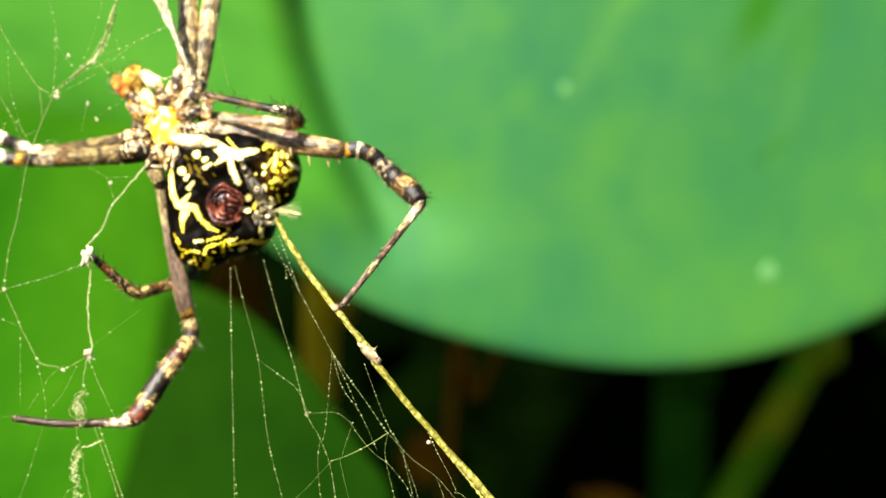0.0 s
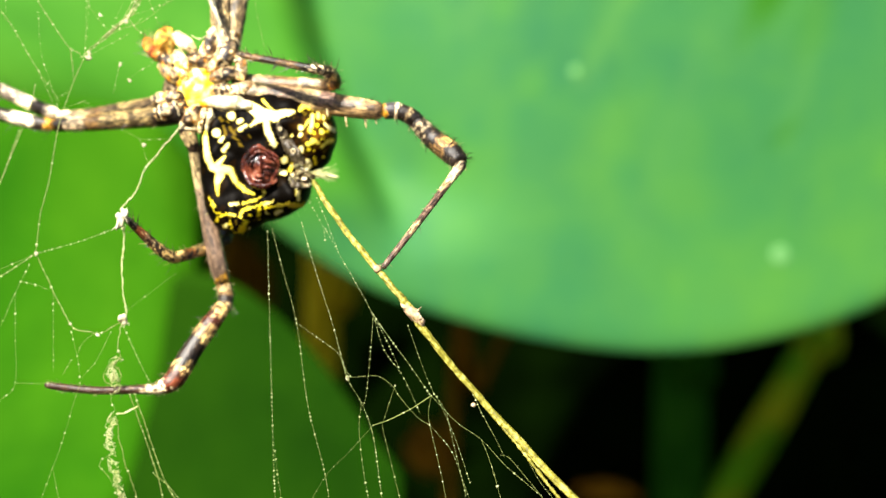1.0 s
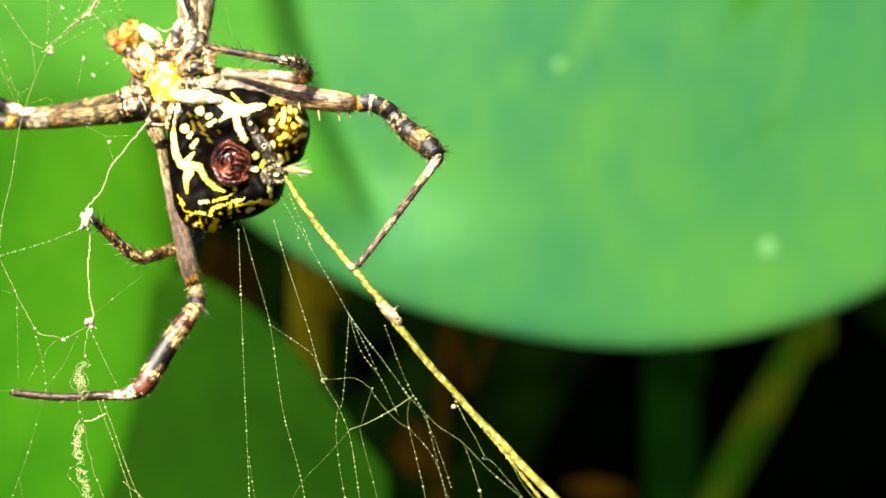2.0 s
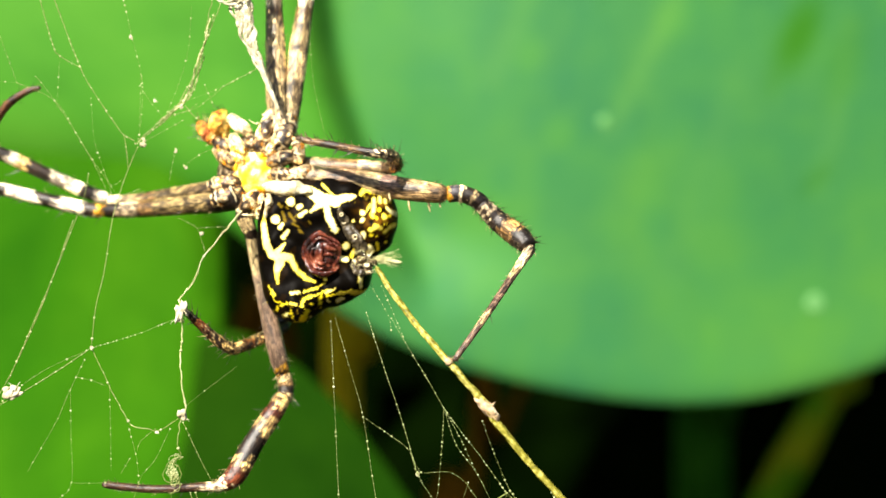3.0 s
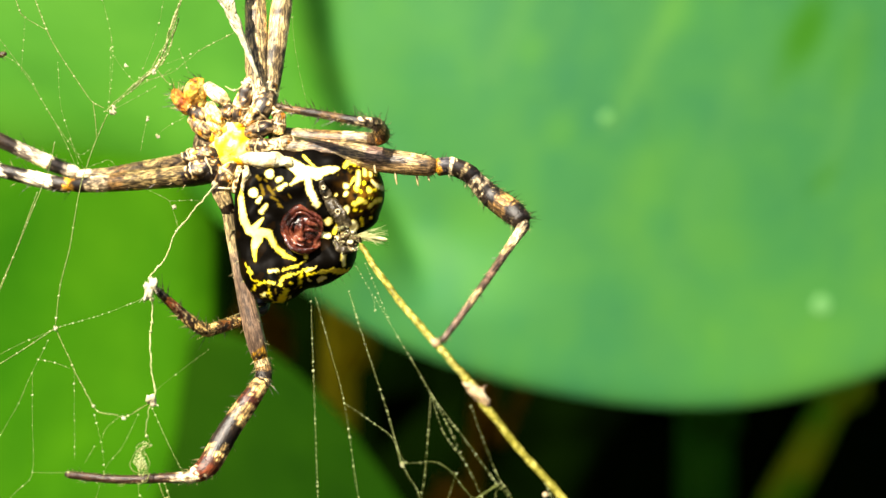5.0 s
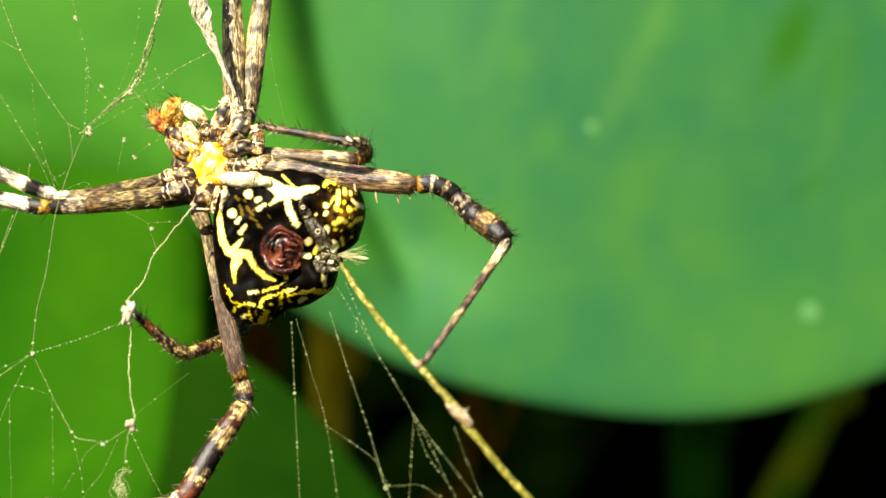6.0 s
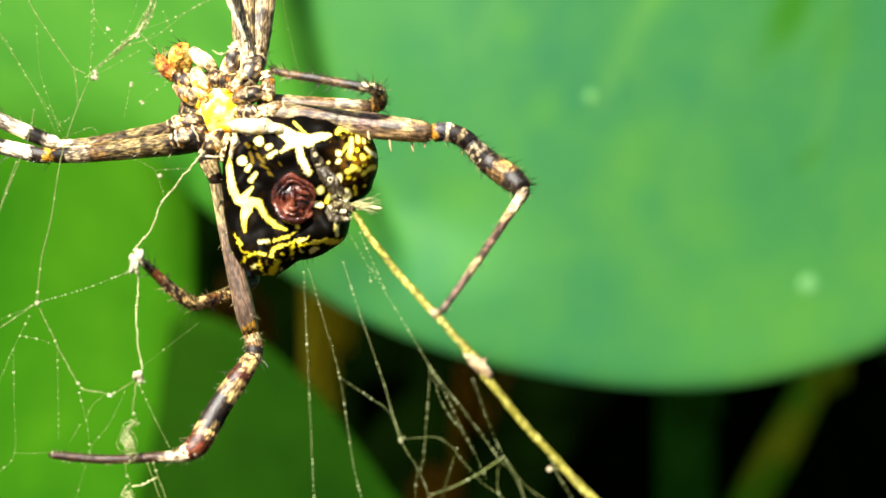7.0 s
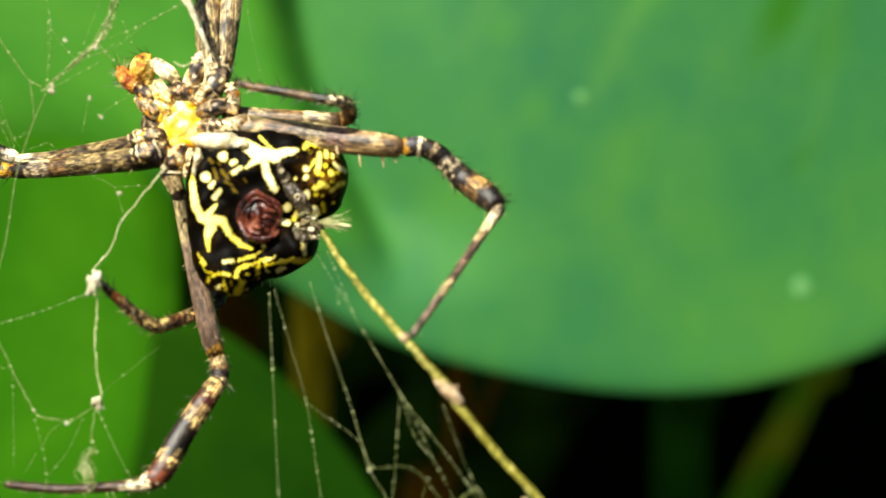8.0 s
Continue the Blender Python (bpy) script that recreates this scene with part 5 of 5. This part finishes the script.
def left_threads():
    thread([(-1.18, -1.52, -1.66), (-3.63, -1.48, -4.47), (-4.78, -1.31, -6.69), (-5.42, -1.9, -7.55), (-5.0, -3.8, -8.25)], 0.064, 1.1, 0.12, 40)
    thread([(-4.98, -3.9, -8.8), (-5.36, -1.9, -9.6), (-5.38, -2.31, -12.91), (-5.13, -2.27, -15.11), (-5.43, -2.21, -15.72)], 0.064, 1.8, 0.12, 41)
    thread([(-5.42, -2.24, -15.92), (-5.6, -2.85, -17.25), (-5.41, -2.83, -18.25), (-5.87, -2.9, -18.63)], 0.055, 1.4, 0.1, 42)
    thread([(-5.87, -2.92, -18.43), (-6.6, -2.88, -19.55), (-6.1, -2.8, -20.12), (-5.65, -2.84, -19.04), (-5.43, -2.79, -19.41), (-5.6, -2.74, -20.53), (-6.16, -2.74, -20.92)], 0.055, 0.6, 0.16, 43)
    thread([(-5.57, -2.86, -18.44), (-5.97, -2.86, -19.24), (-5.63, -2.79, -19.84), (-5.8, -2.76, -20.45)], 0.052, 0.8, 0.15, 44)
    thread([(-6.12, -2.75, -20.84), (-5.95, -2.64, -22.46), (-6.25, -2.58, -23.66), (-6, -2.53, -24.87), (-6.8, -2.51, -25.47), (-6.89, -2.48, -26.07), (-6.03, -2.44, -27.29), (-5.44, -2.41, -28.26), (-5.27, -2.37, -30.12)], 0.047, 1.8, 0.2, 45)
    thread([(-5.75, -2.65, -22.26), (-5.08, -2.63, -22.18), (-4.26, -2.76, -21.73)], 0.065, 0.6, 0.08, 46)
    thread([(-5.76, -2.64, -22.46), (-5.4, -2.52, -24.88), (-4.62, -2.51, -27.29), (-4.01, -2.58, -29.27)], 0.052, 1.5, 0.15, 47)
    thread([(-5.29, -2.28, -16.12), (-4.11, -2.8, -18.46), (-3.08, -2.95, -20.45)], 0.047, 2.5, 0, 50)
    thread([(-4.41, -2.76, -20.85), (-3.73, -2.81, -22.85), (-2.93, -2.87, -25.23), (-2.32, -2.94, -26.82), (-1.59, -3.05, -28.19), (-0.5, -3.21, -30.35)], 0.058, 1.2, 0.04, 51)
    thread([(-4.81, -2.71, -20.86), (-3.94, -2.76, -23.25), (-2.74, -2.87, -26.83), (-2.26, -2.9, -29.21)], 0.055, 1.5, 0.04, 52)
    thread([(-3.15, -2.8, -26.44), (-1.91, -3, -27.41), (-0.89, -3.17, -28.57)], 0.052, 1.5, 0.08, 53)
    thread([(-11.59, -2, -10.88), (-10.32, -2.24, -13.49), (-9.03, -2.89, -15.63), (-8.39, -3.1, -16.22), (-7.34, -3.31, -16.4), (-6.73, -3.39, -16.47), (-5.99, -2.7, -16.11), (-5.46, -2.22, -15.8)], 0.058, 1.2, 0.06, 54)
    thread([(-6.93, -3.37, -16.39), (-7.97, -3.18, -17.19), (-8.29, -3.06, -17.92)], 0.047, 1.5, 0.05, 55)
    thread([(-8.8, -3.03, -16.42), (-8.34, -3, -18.41), (-8.26, -2.87, -19.7)], 0.036, 1.5, 0, 56)
    thread([(-6.03, -3, -16.44), (-7.02, -3.06, -18.41), (-8.06, -2.88, -19.62), (-8.29, -2.8, -20.42)], 0.042, 1.2, 0, 57)
    thread([(-8.83, -2.95, -18.41), (-9.48, -2.8, -19.43)], 0.047, 1.5, 0, 58)
    thread([(-8.28, -2.83, -20.02), (-9.57, -2.54, -24.05), (-10.33, -2.45, -26.06), (-11.24, -2.38, -28.47), (-12.07, -2.32, -30.88)], 0.042, 1.0, 0, 59)
    thread([(-10.33, -2.45, -26.06), (-9.84, -2.39, -28.88)], 0.039, 1.0, 0, 60)
    thread([(-11.59, -2, -10.88), (-14.04, -2.12, -12.47), (-16.41, -2.2, -13.85), (-20.03, -2.19, -15.85)], 0.058, 1.2, 0, 61)
    thread([(-11.59, -2, -10.88), (-8.49, -1.86, -10.02), (-6, -1.3, -9.04)], 0.027, 3.0, 0, 62)
    thread([(-12.07, -2.01, -11.69), (-13.22, -2.18, -14.08), (-14.01, -2.24, -15.87), (-16.02, -2.27, -19.26)], 0.046, 1.2, 0, 63)
    thread([(-12.65, -2.09, -12.88), (-11.64, -2.1, -13.09), (-10.61, -2.21, -13.48)], 0.036, 1.5, 0, 64)
    thread([(-13.03, -2.16, -13.68), (-12.97, -2.36, -16.87), (-12.96, -2.45, -20.05), (-13.99, -2.4, -21.25), (-15.61, -2.33, -22.85)], 0.036, 1.0, 0, 65)
    thread([(-12.96, -2.45, -20.05), (-11.53, -2.58, -20.08), (-9.89, -2.73, -20.03)], 0.031, 1.0, 0, 66)
    thread([(-10.32, -2.24, -13.49), (-10.15, -2.75, -16.44), (-10.16, -2.74, -19.23)], 0.031, 1.5, 0, 67)
    thread([(-5.12, -2.28, -14.99), (-3.11, -2.66, -13.51), (-1.49, -2.72, -12.33)], 0.028, 0.5, 0, 68)
    thread([(-14.61, -1.43, 15.19), (-13.59, -1.35, 12.26), (-12.32, -1.23, 8.72), (-11.5, -1.16, 7.11), (-9.85, -1.04, 4.52), (-9.37, -1.02, 3.91), (-8.65, -1, 3.51)], 0.055, 1.5, 0, 69)
    thread([(-9.37, -1.02, 3.91), (-9.21, -1.02, 2.69), (-9.13, -1.05, 1.59)], 0.052, 1.0, 0, 70)
    thread([(-8.44, -1, 3.09), (-9.13, -1.06, 1.47), (-9.63, -1.18, 0.03), (-10.18, -1.4, -2.01), (-10.72, -1.71, -5.66), (-11.27, -1.93, -8.07), (-11.59, -2, -10.76)], 0.057, 1.0, 0, 71)
    thread([(-8.45, -1, 3.43), (-7.01, -1.02, 4.71), (-5.57, -1.09, 5.91), (-4.94, -1.15, 6.93), (-4.1, -1.26, 8.93), (-2.41, -1.44, 12.92)], 0.058, 1.5, 0.08, 72)
    thread([(-8.36, -1, 3.63), (-5.58, -1.08, 5.32), (-4.13, -1.19, 5.77), (-2.06, -1.36, 7.27), (0.4, -1.53, 8.45)], 0.044, 1.5, 0.05, 73)
    thread([(-15.39, -1.35, 8.14), (-14.22, -1.27, 6.53), (-12.45, -1.17, 3.7), (-11.25, -1.16, 1.46), (-10.33, -1.27, -0.58)], 0.047, 1.2, 0, 74)
    thread([(-11.63, -1.15, 6.54), (-11.46, -1.1, 3.7), (-10.86, -1.12, 1.67), (-10.22, -1.24, -0.37)], 0.031, 1.5, 0, 75)
    thread([(-11.84, -1.21, 1.26), (-12.2, -1.37, -0.58), (-13.32, -1.7, -3.63), (-14.08, -1.87, -5.64), (-15.63, -2.07, -9.26), (-17.21, -2.2, -12.85)], 0.055, 0.8, 0, 76)
    thread([(-8.2, -1.1, 7.34), (-7.48, -1.06, 6.21), (-6.68, -1.04, 5.24)], 0.034, 1.5, 0, 77)
    thread([(-8.1, -1.13, 8.16), (-8.21, -1.05, 6.14), (-8.32, -1, 3.71)], 0.029, 1.5, 0, 78)
    thread([(-8.45, -1, 3.31), (-7.02, -1.01, 3.9), (-5.17, -1.1, 4.9)], 0.039, 1.5, 0.05, 79)
    thread([(-5.79, -1.06, 2.88), (-6.04, -1.08, 1.65), (-6.23, -1.14, 0.63)], 0.039, 2.0, 0, 80)
    thread([(-5.17, -1.14, 1.65), (-4.35, -1.19, 2.24), (-3.32, -1.27, 2.76)], 0.031, 1.0, 0, 81)
    thread([(-10.1, -1.26, -0.58), (-9.03, -1.18, -0.17), (-8.22, -1.15, 0.03), (-7.6, -1.22, -0.79)], 0.039, 1.5, 0.06, 82)
    thread([(-5.57, -1.29, -2.02), (-4.75, -1.34, -2.44), (-4.26, -1.37, -2.85), (-3.71, -1.47, -4.47)], 0.044, 1.0, 0, 83)
    thread([(-4.26, -1.37, -2.73), (-2.91, -1.44, -2.69), (-2.08, -1.5, -2.66), (-1.26, -1.52, -1.86)], 0.039, 1.5, 0, 84)
    thread([(-3.62, -1.26, 7.3), (-3.22, -1.26, 6.29), (-2.98, -1.28, 5.6)], 0.047, 1.0, 0, 86)
    thread([(-5.04, -1.12, 5.91), (-4.55, -1.15, 5.22), (-4.13, -1.18, 4.89)], 0.058, 1.5, 0.08, 87)
    thread([(-0.6, -1.44, 4.74), (-0.03, -1.47, 4.53), (0.87, -1.53, 4.89)], 0.065, 1.0, 0.1, 88)
    thread([(-10.86, -1.13, 1.47), (-10.24, -1.17, 0.44), (-9.45, -1.1, 0.85)], 0.029, 2.0, 0, 90)


def upper_threads():
    thread([(-15.61, -1.46, 16.19), (-14.89, -1.4, 13.02), (-14.16, -1.33, 10.24), (-13.7, -1.3, 9.53), (-12.24, -1.23, 8.64)], 0.05, 1.6, 0, 71)
    thread([(-13.7, -1.3, 9.53), (-13.85, -1.27, 7.88), (-14, -1.26, 5.9)], 0.03, 1.2, 0, 73)
    thread([(5.23, -1.84, 1.48), (4.08, -1.74, 7.02), (3.85, -1.76, 10.96), (3.77, -1.8, 14.9)], 0.024, 1.0, 0, 74)
    thread([(-8.64, -1, 3.25), (-7.03, -1.02, 4.52), (-5.32, -1.1, 6.06), (-4.07, -1.25, 8.46), (-3.64, -1.31, 9.83)], 0.052, 2.0, 0.08, 75)
    thread([(-7.03, -1.02, 4.4), (-6.22, -1.05, 5.17), (-5.01, -1.12, 5.53), (-4.2, -1.2, 6.1)], 0.04, 2.0, 0.1, 76)
    thread([(-6.62, -1.03, 4.79), (-5.36, -1.15, 7.71), (-4.71, -1.26, 10.05), (-4.45, -1.35, 12.81)], 0.024, 1.4, 0, 77)
    thread([(-19.34, -1.52, 15.07), (-18.59, -1.49, 13.07), (-17.66, -1.45, 10.49), (-16.72, -1.4, 7.71)], 0.039, 1.2, 0, 60)
    thread([(-16.72, -1.4, 7.71), (-14.03, -1.26, 6.3), (-12.14, -1.15, 3.11), (-10.01, -1.21, -0.1)], 0.046, 1.2, 0, 61)
    thread([(-20.99, -1.56, 7.97), (-18.66, -1.48, 7.86), (-16.72, -1.4, 7.71)], 0.026, 1.0, 0, 62)
    thread([(-9.19, -1.31, 13.31), (-8.66, -1.23, 10.75), (-8.03, -1.11, 7.58), (-8.22, -1.01, 4.43)], 0.029, 2.0, 0, 63)
    thread([(-3.72, -1.3, 9.83), (-3.27, -1.38, 11.98), (-2.83, -1.45, 13.94)], 0.055, 1.4, 0.1, 64)
    thread([(-5.2, -1.12, 6.13), (-2.58, -1.33, 7.03), (0.23, -1.52, 8.4)], 0.029, 1.5, 0, 65)
    thread([(-12.88, -1.54, -2.04), (-14.95, -2, -7.86), (-17.48, -2.2, -13.22), (-19.85, -2.19, -16.46), (-22.2, -2.19, -19.3)], 0.052, 0.8, 0, 69)
    thread([(-5.2, -1.12, 6.13), (-4.15, -1.25, 8.46), (-3.29, -1.36, 11.2)], 0.034, 1.2, 0, 67)
    thread([(-19.85, -2.19, -16.34), (-18.27, -2.2, -14.94), (-16.9, -2.2, -13.74), (-14.77, -2.15, -12.32), (-11.88, -2, -11.03)], 0.046, 1.0, 0, 68)


def strands():
    """Loose parallel strands of the band that runs up from the wad beside the palps."""
    rng = random.Random(61)
    for k in range(4):
        a, b = rng.uniform(-0.35, 0.35), rng.uniform(-0.4, 0.4)
        run = [(-8.2, -1.1, 3.4), (-7.0, -1.1, 4.6), (-5.7, -1.1, 5.8), (-4.8, -1.1, 6.7), (-3.9, -1.1, 9.3), (-2.9, -1.1, 12.3), (-2.3, -1.1, 15.0)]
        i, n = rng.randrange(0, 3), rng.randrange(4, 6)
        thread([(x + a * (1 + j * 0.3), y, z + b) for j, (x, y, z) in enumerate(run[i:i + n])], rng.uniform(0.05, 0.064), 2.4, 0.12, 300 + k)


def tangle(axis, count, spread, seed):
    """Slack loops of thin silk heaped along an axis."""
    rng = random.Random(seed)
    line = spline(axis, 12)
    for k in range(count):
        i, n = rng.randrange(0, max(1, len(line) - 8)), rng.randrange(6, 14)
        pts, ph = [], rng.uniform(0, 6)
        for j in range(n):
            q = line[min(len(line) - 1, i + j)]
            a = ph + j * rng.uniform(0.7, 1.5)
            pts.append((q[0] + spread * rng.uniform(0.4, 1.2) * math.cos(a), q[1] + rng.uniform(-0.2, 0.2), q[2] + spread * 0.8 * math.sin(a)))
        thread(pts, rng.uniform(0.036, 0.052), 2.2, 0.08, seed + k, "slack_thread", SILK)


tangle([(-5.57, -2.87, -18.25), (-6.04, -2.89, -19.04), (-5.9, -2.82, -19.72), (-5.84, -2.76, -20.45)], 9, 0.36, 200)
tangle([(-6.03, -2.64, -22.46), (-6.25, -2.57, -23.87), (-6.16, -2.51, -25.28), (-5.83, -2.45, -26.89), (-5.33, -2.4, -28.5)], 18, 0.36, 220)
lower_threads()
left_threads()
upper_threads()
strands()


def silk_band():
    """The tapering woven silk band above the animal, and small wads caught in the threads."""
    bm = bmesh.new()
    rng = random.Random(3)
    axis = spline([(*(-1.33, -1, 18.03), 0.9), (*(-1.33, -0.9, 14.46), 0.85), (*(-0.91, -0.8, 12.07), 0.72), (*(-0.36, -0.7, 10.01), 0.44), (*(0.48, -0.4, 7.92), 0.19), (*(1.41, -0.2, 5.53), 0.06)], 10)
    for k in range(38):
        off, ph = rng.uniform(-1, 1), rng.uniform(0, 6)
        sweep(bm, [(r[0] + r[3] * (0.85 * off + 0.25 * math.sin(i * 0.7 + ph)), r[1] + 0.15 * math.sin(i + ph), r[2], 0.07) for i, r in enumerate(axis)], 5)
    for j, (cx, cz) in enumerate(((-1.3, 5.2), (-0.6, 5.0), (0.5, 5.4))):
        c = Vector((-1.31, -1.2, 13.19))
        loop = [(c.x + cx * 0.6 + 0.6 * math.cos(a), c.y - 0.1, c.z + cz - 5.0 + 0.3 * math.sin(a), 0.07) for a in (k * 0.4 for k in range(17))]
        sweep(bm, loop, 6)
    tagged(part("silk_band", scaled(bm), WHITE_SILK, web, "dense white woven silk band"), kind="stuff")
    for c, r, turn in (((-16.89, -2.6, -13.71), (0.75, 0.3, 0.4), 30), ((-4.95, -4.05, -8.50), (0.42, 0.28, 0.80), 10), ((-5.35, -2.41, -15.66), (0.40, 0.30, 0.46), 0), ((-6.79, -3.58, -16.6), (0.16, 0.12, 0.10), 0), ((-11.49, -2.2, -10.91), (0.14, 0.1, 0.18), 10), ((10.77, -5.27, -19.54), (0.16, 0.1, 0.14), 0), ((-8.83, -3.16, -15.83), (0.10, 0.08, 0.10), 0), ((-8.08, -1.1, 3.36), (0.2, 0.14, 0.36), 50), ((-5.34, -1.1, 5.81), (0.16, 0.12, 0.2), 0), ((-3.93, -1.68, -3.12), (0.14, 0.12, 0.16), 0), ((-17.27, -2.68, -22.03), (0.6, 0.3, 0.4), -20), ((-8.67, -1.53, 10.69), (0.13, 0.1, 0.17), 0), ((-7.12, -1.36, 6.22), (0.12, 0.1, 0.12), 0), ((-5.69, -1.37, 2.67), (0.12, 0.1, 0.15), 0), ((-4.98, -1.44, 1.5), (0.14, 0.1, 0.11), 0), ((-17.04, -2.7, -13.77), (0.5, 0.3, 0.5), 60)):
        bm = bmesh.new()
        for k in range(9):
            off = Vector((rng.uniform(-0.6, 0.6) * r[0], rng.uniform(-0.3, 0.3) * r[1], rng.uniform(-0.6, 0.6) * r[2]))
            blob(bm, Vector(c) + off, tuple(q * rng.uniform(0.3, 0.6) for q in r), turn + rng.uniform(-40, 40), 0.4, c[0] + k, 2)
        for k in range(14 if r[0] > 0.3 else 4):
            q = Vector(c) + Vector((rng.uniform(-0.7, 0.7) * r[0], rng.uniform(-0.5, 0.5) * r[1], rng.uniform(-0.7, 0.7) * r[2]))
            way = Vector((rng.uniform(-1, 1), rng.uniform(-0.4, 0.4), rng.uniform(-1, 1))) * max(r) * rng.uniform(0.3, 0.85)
            sweep(bm, spline([(*q, 0.024), (*(q + way * 0.5 + Vector((0.05, 0, 0.08))), 0.02), (*(q + way), 0.008)], 4), 4)
        part("silk_wad", scaled(bm), WHITE_SILK, web, "small pale wad of silk")


silk_band()


def anchors():
    """Long guy threads, out of the view, that hold the web to the broad leaf and the ground."""
    thread([(-1.33, -1, 18.03), (6.0, 40.0, 90.0), (8.0, 156.0, 150.0)], 0.05)
    thread([(31.25, -13, -32.9), (80.0, -30.0, -300.0), (100.0, -40.0, -615.0)], 0.1)


anchors()


def motions():
    """The spider hangs still in its web; only its folded third leg swings a little outward."""
    for thing in (spider, web):
        walk(thing, [(0.0, Matrix.Translation(ORIGIN)), (8.0, Matrix.Translation(ORIGIN))])
    turned = swinging_hip @ pose(0, 0, 0, 0, 0, 6.5) @ swinging_hip.inverted()
    walk(swinging_leg, [(0.0, Matrix()), (5.2, Matrix()), (6.3, turned), (8.0, turned)])


motions()
